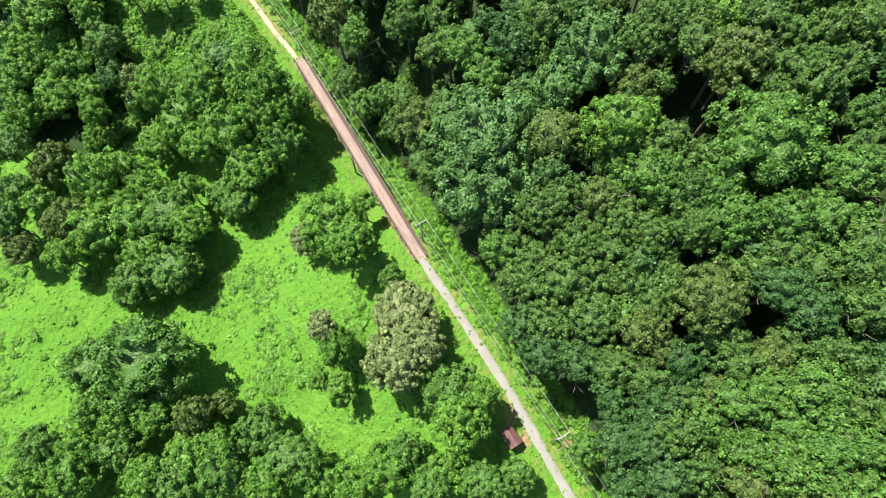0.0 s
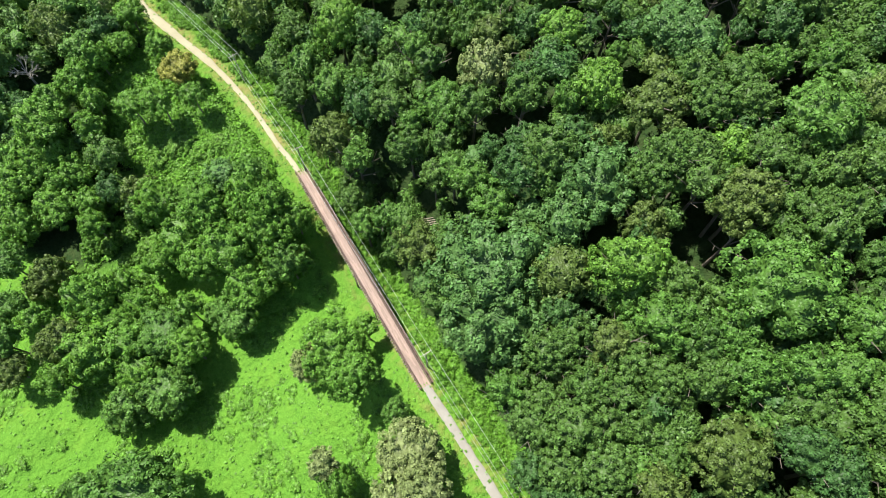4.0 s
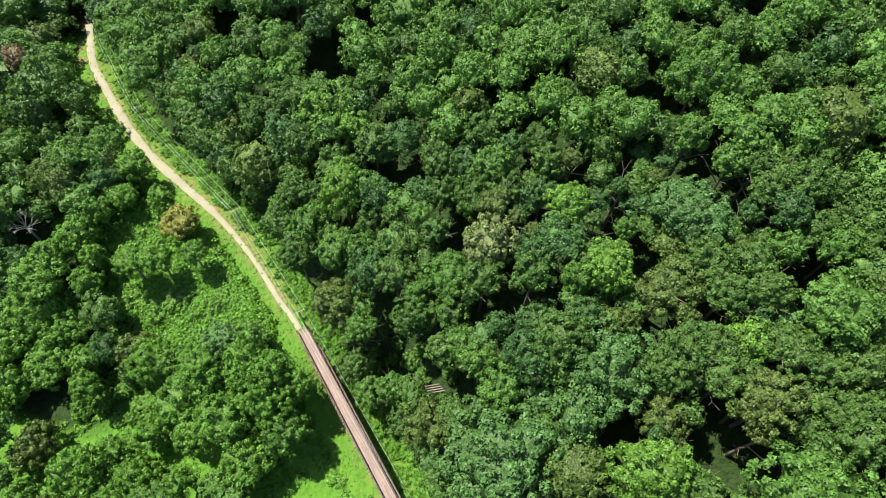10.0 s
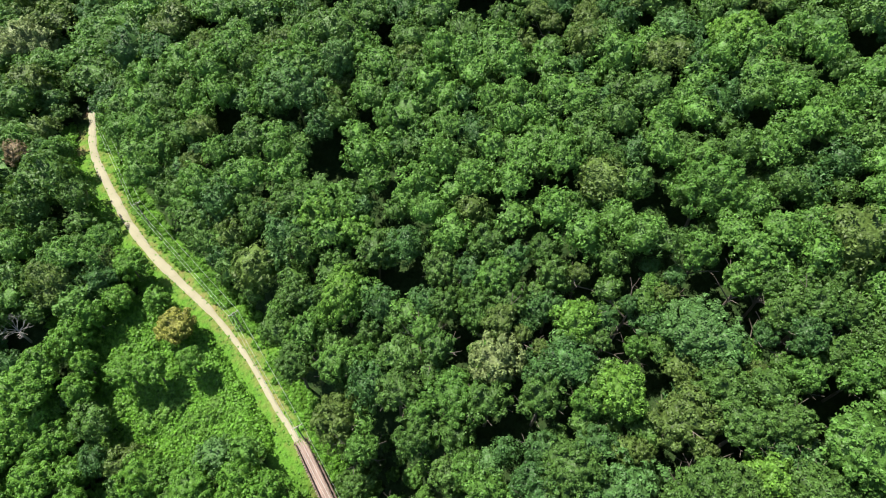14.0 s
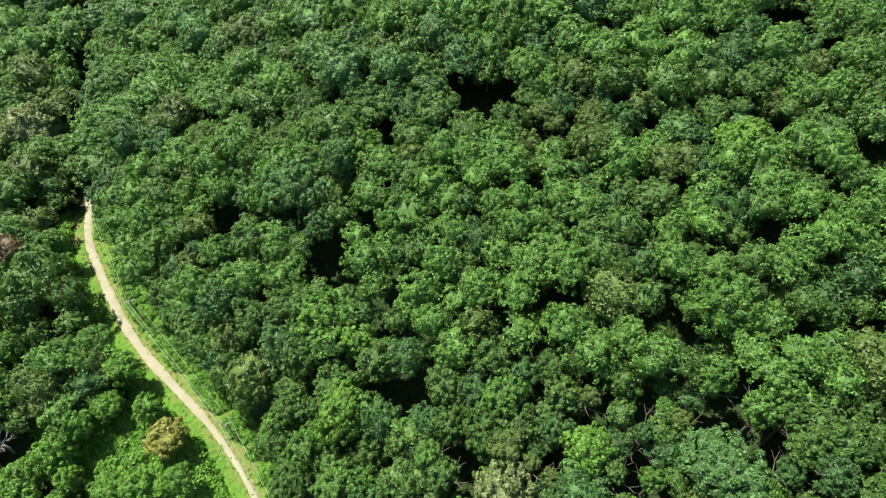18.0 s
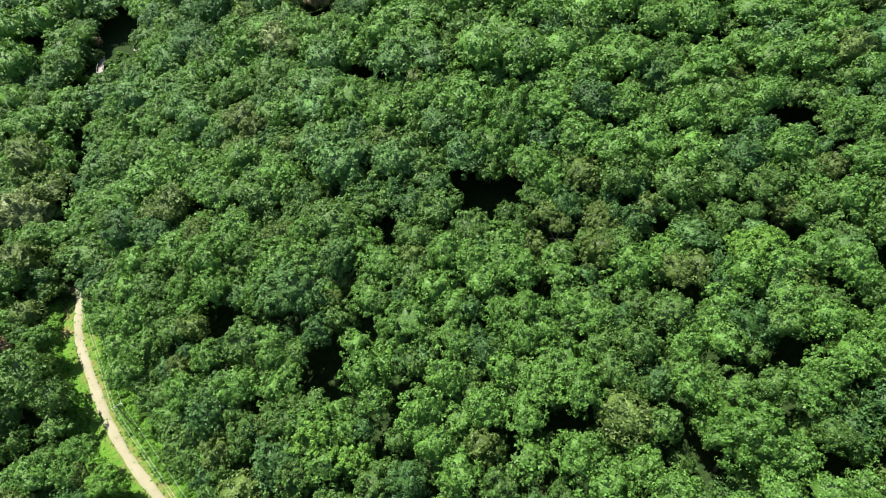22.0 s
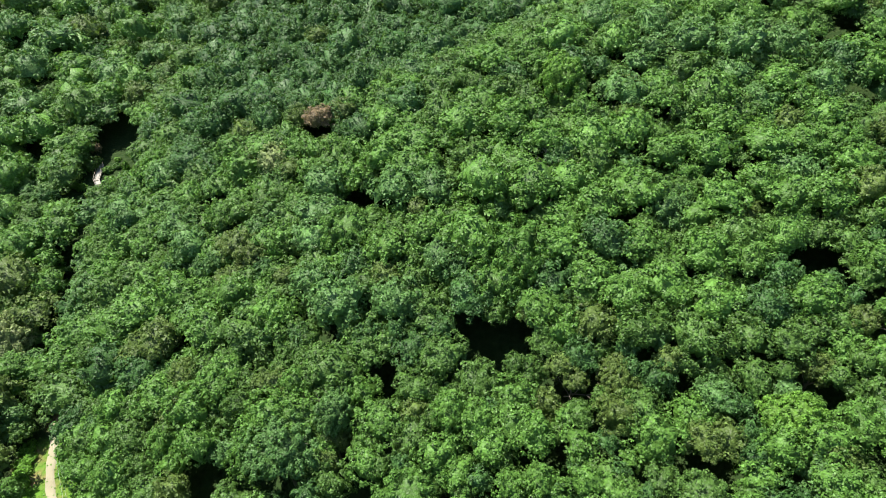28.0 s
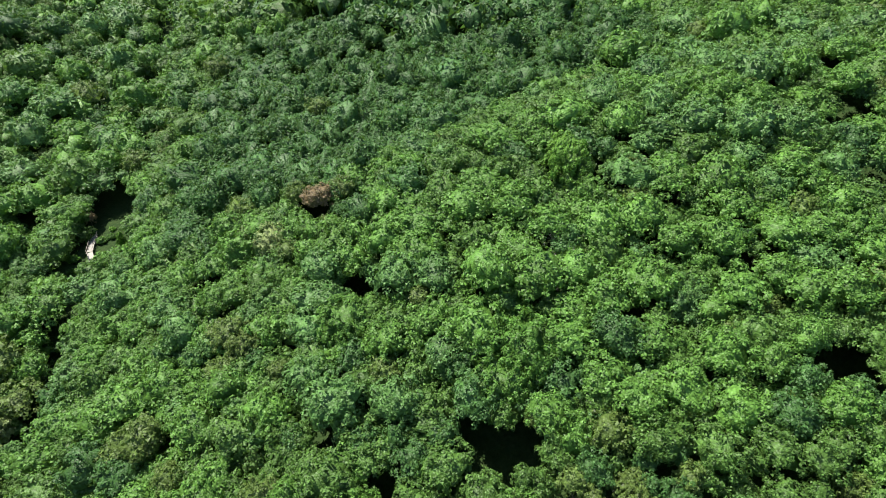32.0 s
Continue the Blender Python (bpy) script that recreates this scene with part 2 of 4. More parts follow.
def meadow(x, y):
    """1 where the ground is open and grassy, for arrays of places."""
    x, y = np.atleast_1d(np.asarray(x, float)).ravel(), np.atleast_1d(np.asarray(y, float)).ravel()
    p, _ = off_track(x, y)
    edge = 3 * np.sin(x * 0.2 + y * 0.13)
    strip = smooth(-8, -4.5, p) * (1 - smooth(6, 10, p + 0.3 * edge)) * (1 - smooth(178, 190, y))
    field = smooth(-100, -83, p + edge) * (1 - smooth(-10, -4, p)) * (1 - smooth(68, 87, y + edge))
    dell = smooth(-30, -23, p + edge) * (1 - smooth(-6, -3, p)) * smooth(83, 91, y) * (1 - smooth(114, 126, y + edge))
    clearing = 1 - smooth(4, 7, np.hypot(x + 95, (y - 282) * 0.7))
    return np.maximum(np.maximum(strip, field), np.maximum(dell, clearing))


def mesh_object(name, verts, faces, mats, parent=None, label="", smooth_faces=False):
    me = bpy.data.meshes.new(name)
    me.from_pydata(verts, [], faces)
    for m in mats if isinstance(mats, (list, tuple)) else [mats]:
        me.materials.append(m)
    if smooth_faces:
        me.polygons.foreach_set("use_smooth", np.ones(len(me.polygons), bool))
    me.update()
    ob = new(name, me)
    ob.parent = parent
    if label:
        ob["label"] = label
    return ob


def spaced(*runs):
    out = []
    for a, b, step in runs:
        out += list(np.arange(a, b - step * 0.5, step))
    return np.array(out + [runs[-1][1]])


xs = spaced((-3000, -600, 200), (-600, -200, 25), (-200, -115, 6), (-115, 110, 1.5), (110, 200, 6), (200, 600, 25), (600, 3000, 200))
ys = spaced((-1500, -300, 200), (-300, -60, 20), (-60, 190, 1.5), (190, 420, 5), (420, 900, 20), (900, 4500, 200))
gx, gy = np.meshgrid(xs, ys)
gz = land(gx, gy)
nx = len(xs)
quads = [(j * nx + i, j * nx + i + 1, (j + 1) * nx + i + 1, (j + 1) * nx + i) for j in range(len(ys) - 1) for i in range(nx - 1)]
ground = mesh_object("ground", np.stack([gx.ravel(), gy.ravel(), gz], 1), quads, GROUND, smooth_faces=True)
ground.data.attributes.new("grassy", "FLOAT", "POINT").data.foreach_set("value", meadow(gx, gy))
gp = off_track(gx, gy)[0]
ground.data.attributes.new("verge", "FLOAT", "POINT").data.foreach_set("value", smooth(-3.5, -1.5, gp) * (1 - smooth(2.5, 6.5, gp)))
SOIL = [(-88.7, 179.5, 3.4), (-85.3, 173.8, 2.1), (20.2, 7.7, 1.3), (21.4, 4.9, 1.3), (19.8, 10.4, 1.0), (12.6, 9.7, 1.5), (14.1, 5.2, 1.5), (-85.7, 189.0, 1.6)]
ground.data.attributes.new("soil", "FLOAT", "POINT").data.foreach_set("value", np.maximum(0.45 * (1 - smooth(0.7, 2.4, np.abs(gp - 0.4))) * smooth(88, 96, gy.ravel()) * (1 - smooth(150, 190, gy.ravel())), np.max([1 - smooth(0.5 * r, 1.25 * r, np.hypot(gx - x, gy - y).ravel()) for x, y, r in SOIL], 0)))
tagged(ground, "uneven valley ground, bright grassy meadow and dark forest floor", "ground", kind="structure")


def ribbon(name, line, half, lift, mat):
    """A flat-topped strip with sloping sides along a line."""
    t = np.gradient(line, axis=0)
    t /= np.linalg.norm(t, axis=1)[:, None]
    n = np.stack([t[:, 1], -t[:, 0]], 1)
    verts, faces = [], []
    for i, (q, m) in enumerate(zip(line, n)):
        w = (half if q[1] < 40 else half * (0.65 + 0.7 * float(smooth(105, 135, q[1])))) * (1 + 0.22 * noise.noise(Vector((q[0] * 0.5, q[1] * 0.5, 3))) + 0.08 * math.sin(i * 0.37 + 2))
        z = float(track_level(q[1]))
        for s, h in ((-w - 0.5, -0.5), (-w, lift), (-w * 0.4, lift + 0.03), (w * 0.4, lift + 0.03), (w, lift), (w + 0.5, -0.5)):
            verts.append((q[0] + m[0] * s, q[1] + m[1] * s, z + h))
        if i:
            faces += [((i - 1) * 6 + k, (i - 1) * 6 + k + 1, i * 6 + k + 1, i * 6 + k) for k in range(5)]
    return mesh_object(name, verts, faces, mat, smooth_faces=True)


fine_line = glide(TRACK, 0.8)
near_leg = np.array([q for q in fine_line if q[1] < BRIDGE_A.y + 0.3])
far_leg = np.array([q for q in fine_line if BRIDGE_B.y - 0.3 < q[1] < 190])
for leg, mat, words in ((near_leg, GRAVEL, "pale grey gravel footpath with worn uneven edges"), (far_leg, SAND, "narrow sandy footpath winding along the forest edge")):
    tagged(ribbon("path", leg, 0.7, 0.12, mat), words, "path", kind="structure")


# ---- trees ----
def sprays(rng, centres, normals, radii, count, size, lift=0.3):
    """Three-cornered leaf sprays on the outer side of clumps: arrays of corners."""
    m = len(centres)
    c = np.repeat(np.arange(m), count)
    d = rng.normal(size=(len(c), 3))
    d /= np.linalg.norm(d, axis=1)[:, None]
    flip = (d * normals[c]).sum(1) < -0.25
    d[flip] *= -1
    p = centres[c] + d * radii[c][:, None] * rng.uniform(0.86, 1.04, (len(c), 1))
    n = d + 0.26 * rng.normal(size=d.shape) + np.array((0, 0, lift))
    n /= np.linalg.norm(n, axis=1)[:, None]
    a = np.cross(n, rng.normal(size=d.shape))
    a /= np.linalg.norm(a, axis=1)[:, None]
    b = np.cross(n, a)
    s = size * rng.uniform(0.6, 1.25, (len(c), 1))
    k = rng.uniform(0.4, 1.0, (len(c), 1))
    return np.stack([p - a * s + b * s * 0.5 * k, p + a * s + b * s * 0.5, p - b * s * (k + 0.3)], 1).reshape(-1, 3)


def ball_net(level):
    bm = bmesh.new()
    bmesh.ops.create_icosphere(bm, subdivisions=level, radius=1)
    net = np.array([v.co for v in bm.verts]), np.array([[v.index for v in f.verts] for f in bm.faces])
    bm.free()
    return net


NETS = {n: ball_net(n) for n in (1, 2, 3)}


def fans(rng, centres, normals, radii, count, size):
    """Drooping three-leaved fans on the outer and upper side of clumps: arrays of corners."""
    c = np.repeat(np.arange(len(centres)), count)
    d = rng.normal(size=(len(c), 3)) + 0.6 * normals[c] + np.array((0, 0, 0.45))
    d /= np.linalg.norm(d, axis=1)[:, None]
    flip = (d * normals[c]).sum(1) < -0.15
    d[flip] *= -1
    p = centres[c] + d * radii[c][:, None] * rng.uniform(0.86, 1.06, (len(c), 1))
    n = d + 0.3 * rng.normal(size=d.shape) + np.array((0, 0, 0.3))
    n /= np.linalg.norm(n, axis=1)[:, None]
    a = np.cross(n, rng.normal(size=d.shape))
    a /= np.linalg.norm(a, axis=1)[:, None]
    b = np.cross(n, a)
    s = size * rng.uniform(0.7, 1.3, (len(c), 1))
    out = []
    for k in range(3):
        th = k * 2.0944 + rng.uniform(-0.4, 0.4, (len(c), 1))
        along, across = a * np.cos(th) + b * np.sin(th), b * np.cos(th) - a * np.sin(th)
        tip, wide = p + along * s - n * s * rng.uniform(0.0, 0.6, (len(c), 1)), across * s * rng.uniform(0.3, 0.55, (len(c), 1))
        out.append(np.stack([p + n * s * 0.15, tip - wide, tip + wide], 1))
    return np.concatenate(out, 1).reshape(-1, 3)


def crown(rng, clumps, count, size, flat=0.78, lumpy=0.25, low=-0.45, net=3, fill=0.8, rough=0.05):
    """A crown of radius 1: leafy clumps on a lumpy dome, with gaps and an uneven outline. Gives points, triangles and leaf fans."""
    i = np.arange(clumps) + 0.5
    zz = 1 - (1 - low) * i / clumps
    r = np.sqrt(np.maximum(1 - zz**2, 0.02))
    th = i * 2.39996 + rng.uniform(0, 6)
    d = np.stack([r * np.cos(th), r * np.sin(th), zz], 1) + rng.normal(size=(clumps, 3)) * 0.15
    d /= np.linalg.norm(d, axis=1)[:, None]
    lobes = rng.normal(size=(8, 3)) + np.array((0, 0, 0.4))
    lobes /= np.linalg.norm(lobes, axis=1)[:, None]
    out = 0.80 + lumpy * (np.max(d @ lobes.T, 1) - 0.75) + rng.uniform(-0.13, 0.1, clumps)
    rad = rng.uniform(0.7, 1.3, clumps) * 1.36 / math.sqrt(clumps)
    c = d * out[:, None]
    dirs, tris = NETS[net]
    along = dirs @ c.T
    inside = along**2 - (c**2).sum(1) + (rad * fill) ** 2
    reach = np.where(inside > 0, along + np.sqrt(np.maximum(inside, 0)), 0).max(1)
    squash = np.array((1, 1, flat))
    reach = np.maximum(reach, 0.6) * (1 + rough * rng.normal(size=len(dirs)).clip(-1.6, 1.6)) * 0.96
    body = dirs * reach[:, None] * squash
    tris = tris[dirs[tris].mean(1)[:, 2] > low - 0.12]
    used, tris = np.unique(tris, return_inverse=True)
    body, tris = body[used], tris.reshape(-1, 3)
    leaves = fans(rng, c * squash, d, rad, count, size)
    return np.concatenate([body, leaves]), tris, len(body)


def crown_mesh(name, crowns, mat):
    """One mesh out of crowns, as crown() gives them, with their points already in place."""
    verts = np.concatenate([c[0] for c in crowns])
    loops, soft, start = [], [], 0
    for v, tris, n in crowns:
        loops += [(tris + start).ravel(), np.arange(start + n, start + len(v))]
        soft += [np.ones(len(tris), bool), np.zeros((len(v) - n) // 3, bool)]
        start += len(v)
    loops, soft = np.concatenate(loops).astype(np.int32), np.concatenate(soft)
    me = bpy.data.meshes.new(name)
    me.vertices.add(len(verts))
    me.vertices.foreach_set("co", np.ascontiguousarray(verts, np.float32).ravel())
    me.loops.add(len(loops))
    me.loops.foreach_set("vertex_index", loops)
    me.polygons.add(len(soft))
    me.polygons.foreach_set("loop_start", np.arange(0, len(loops), 3, dtype=np.int32))
    me.materials.append(mat)
    me.polygons.foreach_set("use_smooth", soft)
    me.update(calc_edges=True)
    return me


def tube(bm, a, b, ra, rb, sides=7):
    a, b = Vector(a), Vector(b)
    q = (b - a).to_track_quat("Z", "Y").to_matrix()
    rings = []
    for o, r in ((a, ra), (b, rb)):
        rings.append([bm.verts.new(o + q @ Vector((r * math.cos(6.2832 * i / sides), r * math.sin(6.2832 * i / sides), 0))) for i in range(sides)])
    for i in range(sides):
        bm.faces.new((rings[0][i], rings[0][(i + 1) % sides], rings[1][(i + 1) % sides], rings[1][i]))
    bm.faces.new(rings[1])
    bm.faces.new(rings[0][::-1])


def trunk_mesh(rng):
    """A tapered trunk, 1 m from foot to crown centre, with forking limbs."""
    bm = bmesh.new()
    x, y = rng.uniform(-0.03, 0.03, 2)
    tube(bm, (0, 0, -0.08), (x, y, 0.45), 0.03, 0.022)
    tube(bm, (x, y, 0.44), (2 * x, 2 * y, 0.95), 0.022, 0.010)
    for i in range(5):
        th, z0 = i * 1.25 + rng.uniform(0, 0.6), rng.uniform(0.45, 0.75)
        e = Vector((0.26 * math.cos(th), 0.26 * math.sin(th), z0 + rng.uniform(0.16, 0.3)))
        tube(bm, (x * 1.5, y * 1.5, z0), e, 0.012, 0.006, 5)
        for k in (-0.5, 0.5):
            tube(bm, e, e + Vector((0.14 * math.cos(th + k), 0.14 * math.sin(th + k), rng.uniform(0.05, 0.14))), 0.006, 0.003, 4)
    me = bpy.data.meshes.new("trunk")
    bm.to_mesh(me)
    bm.free()
    me.materials.append(BARK)
    return me


rng = np.random.default_rng(5)
TRUNKS = [trunk_mesh(rng) for _ in range(4)]
CROWNS, SMALL, BROAD = {}, {}, {}
for kind in LEAF:
    if kind == "herb":
        continue
    lots = kind in ("green", "deep", "fresh")
    CROWNS[kind] = [crown_mesh("crown", [crown(rng, int(rng.integers(85, 110)), 12, 0.078, rng.uniform(0.68, 0.88), rng.uniform(0.4, 0.8), -0.25)], LEAF[kind]) for _ in range(6 if lots else 3)]
    BROAD[kind] = [crown_mesh("crown", [crown(rng, int(rng.integers(140, 175)), 12, 0.058, rng.uniform(0.62, 0.8), rng.uniform(0.45, 0.9), -0.25)], LEAF[kind]) for _ in range(3)]
    SMALL[kind] = [crown_mesh("crown", [crown(rng, int(rng.integers(46, 60)), 12, 0.105, rng.uniform(0.68, 0.95), rng.uniform(0.4, 0.8), -0.3)], LEAF[kind]) for _ in range(4)]
WORDS = {
    "green": "broad-leaved tree with a rounded mid-green crown in dense forest",
    "deep": "broad-leaved tree with a dark blue-green leafy crown",
    "fresh": "broad-leaved tree with a bright fresh-green crown",
    "olive": "tree with a dull olive-brown thinning crown",
    "pale": "tree with pale whitish-green flowering crown beside the meadow",
    "vine": "tree smothered in bright green climbing vines",
    "amber": "tree with a yellow-orange blooming crown beside the path",
    "mint": "broad-leaved tree with a smooth pale blue-green dome of foliage",
    "lime": "tree with a brilliant yellow-green crown among darker ones",
    "rust": "tree with rust-brown withered foliage standing among green ones",
}


def tree(x, y, r, kind, rng):
    """A tree with a crown of radius r."""
    base, p = float(land(x, y)[0]), float(off_track(x, y)[0][0])
    h = float(tall(p, r)) + rng.uniform(-2.0, 2.0)
    flat = rng.uniform(0.78, 1.05)
    mid = max(h - r * flat, r * 0.45)
    ob = tagged(new("tree"), WORDS[kind], "tree", "trees of the wood")
    ob.location = (x, y, base)
    t = new("trunk", TRUNKS[int(rng.integers(len(TRUNKS)))])
    t.parent = ob
    k = mid + 0.3 * r
    t.scale = (max(k * 0.8, r), max(k * 0.8, r), k)
    t.rotation_euler[2] = rng.uniform(0, 6.28)
    shapes = (SMALL if r < 3.8 else BROAD if r > 5.6 else CROWNS)[kind]
    c = new("crown", shapes[int(rng.integers(len(shapes)))])
    c.parent = ob
    c.location = (0, 0, mid)
    c.scale = (r * rng.uniform(0.87, 1.04), r * rng.uniform(0.87, 1.04), r * flat / 0.78)
    c.rotation_euler[2] = rng.uniform(0, 6.28)
    return ob


# trees: x, y and radius of the crown
MEADOW_TREES_GREEN = [(11.4, -0.1, 2.7), (6.3, -0.4, 4.0), (-2.2, -0.5, 3.8), (-5.3, 4.9, 3.6), (-25.2, 6.7, 4.9), (-36.9, 5.0, 5.1), (-46.7, 3.5, 4.5), (2.6, 13.3, 5.6), (-31.2, 11.5, 5.4), (-56.7, 11.0, 4.1), (-70.8, 11.5, 4.7), (-5.9, 33.8, 2.4), (-49.6, 44.2, 6.0), (-57.5, 42.7, 5.2), (-50.3, 55.0, 6.0), (-35.9, 56.1, 3.6), (-39.3, 58.3, 3.5), (-25.1, 65.5, 4.8), (-82.0, 56.8, 4.2), (-83.1, 64.5, 4.2), (-84.5, 73.8, 4.4)]
MEADOW_TREES_FRESH_1 = [(0.5, 1.0, 3.6), (-15.9, 1.2, 4.1), (-8.3, 2.7, 4.9), (-20.9, 2.6, 4.8), (-30.1, 2.6, 4.5), (3.4, 8.4, 5.0), (6.9, 11.9, 3.0), (-51.5, 6.0, 4.1), (-38.2, 9.3, 3.9), (-44.0, 9.0, 4.6), (-72.1, 5.2, 4.5), (-65.3, 7.2, 5.9), (-16.0, 16.8, 2.7), (-20.3, 18.5, 2.2), (-63.5, 11.7, 4.2), (-50.4, 15.7, 4.4), (-57.0, 15.4, 4.4), (-16.6, 23.4, 3.3), (-61.0, 18.1, 4.0), (-12.8, 35.1, 2.3), (-12.5, 39.9, 4.4), (-15.9, 46.2, 6.7), (-10.5, 50.1, 2.5), (-55.2, 48.0, 5.8), (-45.3, 51.8, 4.2), (-71.0, 48.5, 3.6), (-64.6, 52.6, 5.4), (-57.9, 54.3, 5.4), (-46.7, 60.3, 3.0), (-33.1, 62.3, 5.4)]
MEADOW_TREES_FRESH_2 = [(-60.8, 59.8, 4.2), (-55.6, 62.0, 4.9), (-59.6, 65.4, 4.3), (-66.0, 64.2, 5.5), (-77.6, 61.0, 3.0), (-61.3, 67.8, 3.1)]
MEADOW_TREES_OLIVE = [(-43.0, 15.0, 3.7), (-38.9, 16.9, 3.0), (-80.6, 51.4, 4.1), (-70.4, 55.5, 5.4), (-78.1, 71.5, 5.0)]
MEADOW_TREES_PALE = [(-6.1, 18.7, 5.5), (-1.7, 20.8, 4.0), (-4.1, 26.5, 6.1), (-18.5, 27.0, 2.8), (-21.5, 45.3, 4.1)]
MEADOW_TREES_VINE = [(-29.0, 71.4, 6.1), (-23.3, 73.6, 3.8), (-42.1, 67.9, 4.8), (-36.9, 69.9, 6.9), (-27.6, 75.7, 4.9), (-53.1, 70.7, 4.3), (-46.0, 73.8, 6.7), (-32.4, 78.4, 5.2), (-41.2, 78.5, 6.0), (-68.3, 81.4, 3.2), (-52.7, 83.4, 6.5), (-85.5, 84.3, 5.2), (-69.8, 87.6, 3.2), (-77.2, 87.5, 5.2), (-86.0, 92.3, 5.2), (-74.4, 95.3, 6.3), (-82.0, 96.3, 5.2)]
VALLEY_TREES_AMBER = [(-48.4, 111.9, 4.4)]
VALLEY_TREES_VINE = [(-69.8, 96.9, 4.9), (-44.1, 103.3, 2.7), (-80.7, 100.0, 7.2), (-51.3, 102.3, 3.2), (-67.7, 101.4, 4.0), (-57.6, 103.4, 3.9), (-78.3, 103.2, 5.6), (-67.2, 106.7, 3.0), (-76.6, 107.7, 4.9), (-53.4, 119.6, 2.9), (-70.5, 112.1, 4.8), (-83.3, 112.1, 3.8), (-62.1, 121.0, 3.9), (-65.9, 116.2, 3.5), (-60.6, 128.5, 4.0)]
SLOPE_TREES_GREEN_1 = [(35.8, -1.3, 3.8), (33.0, 3.4, 3.4), (35.6, 7.6, 3.1), (54.3, 3.6, 2.8), (30.8, 11.6, 3.7), (26.1, 14.0, 4.2), (41.8, 11.4, 3.5), (22.6, 18.4, 3.9), (19.2, 21.7, 4.4), (55.8, 10.4, 3.3), (40.6, 15.0, 3.9), (49.0, 13.0, 3.1), (24.7, 20.9, 4.3), (52.5, 12.4, 3.3), (33.4, 21.6, 4.0), (21.3, 26.5, 4.9), (15.6, 28.4, 4.3), (56.7, 15.6, 3.4), (30.5, 25.7, 4.2), (26.3, 27.6, 4.3), (17.9, 31.4, 4.5), (47.3, 23.2, 3.6), (52.3, 22.0, 3.7), (56.9, 20.9, 3.4), (23.8, 32.1, 4.4), (28.8, 30.9, 4.2), (15.6, 36.3, 4.5), (50.2, 25.4, 3.9), (34.1, 31.4, 4.1)]
SLOPE_TREES_GREEN_2 = [(39.1, 30.4, 4.1), (59.9, 24.3, 3.3), (19.2, 38.2, 4.2), (30.0, 35.1, 4.2), (21.9, 39.7, 4.1), (39.3, 35.4, 4.1), (38.7, 39.9, 3.7), (61.8, 33.8, 3.1), (37.9, 44.2, 3.2), (63.4, 38.3, 3.1), (59.7, 43.3, 3.0), (64.0, 42.7, 2.9), (58.7, 47.3, 3.7), (-11.2, 75.8, 4.1), (58.8, 51.6, 3.9), (63.8, 51.0, 3.8), (43.8, 58.3, 3.4), (37.4, 61.4, 4.0), (4.9, 73.5, 3.1), (22.9, 68.7, 5.7), (40.3, 64.2, 4.5), (44.1, 63.0, 4.0), (62.6, 56.5, 3.9), (67.1, 55.6, 3.4), (58.5, 58.5, 3.9)]
SLOPE_TREES_GREEN_3 = [(54.4, 60.5, 4.0), (47.9, 70.8, 4.0), (54.1, 70.2, 4.0)]
SLOPE_TREES_DEEP = [(26.9, -2.5, 3.5), (30.9, -2.0, 3.9), (25.5, 2.8, 3.3), (29.6, 2.3, 4.0), (27.3, 6.7, 4.1), (32.2, 7.4, 4.3), (21.7, 14.7, 4.3), (16.9, 16.2, 3.8), (36.4, 12.8, 3.9), (14.2, 21.7, 3.8), (51.0, 17.0, 3.8), (47.7, 19.9, 3.8), (21.6, 43.6, 3.2), (18.6, 67.5, 4.8), (19.7, 72.6, 3.6), (28.0, 72.3, 3.5)]
SLOPE_TREES_FRESH_1 = [(48.8, -5.2, 3.5), (21.0, 2.8, 2.4), (53.0, -5.6, 3.2), (44.6, -2.9, 3.6), (41.6, 0.3, 4.1), (49.2, -0.5, 3.9), (53.8, -1.0, 3.3), (37.1, 4.5, 3.5), (46.4, 2.6, 4.0), (41.1, 6.1, 3.8), (50.7, 3.9, 3.6), (45.1, 7.6, 3.8), (49.1, 7.2, 3.7), (12.3, 34.0, 3.6), (55.2, 24.3, 3.8), (44.1, 30.0, 4.5), (49.6, 29.7, 4.4), (54.5, 28.9, 3.9), (59.2, 28.7, 3.5), (30.1, 39.1, 2.5), (35.2, 38.3, 5.1), (53.6, 33.0, 4.0), (43.5, 35.9, 4.6), (58.8, 33.5, 3.6), (57.3, 37.1, 3.2), (42.5, 45.1, 2.4)]
SLOPE_TREES_FRESH_2 = [(-9.3, 70.5, 3.3), (-4.8, 70.0, 3.0), (14.2, 64.2, 4.5), (10.9, 69.2, 3.6), (8.4, 73.1, 3.2), (-9.6, 80.2, 3.2)]
SLOPE_TREES_OLIVE = [(40.3, -3.9, 3.2), (38.9, 8.6, 2.4), (32.7, 14.9, 2.4), (46.0, 11.8, 3.2), (30.8, 17.7, 3.6), (26.2, 35.2, 2.9), (27.3, 37.7, 2.7), (1.2, 62.3, 5.5), (36.3, 51.6, 2.2), (47.2, 50.3, 2.1), (34.2, 70.5, 2.2), (42.0, 68.6, 2.0)]
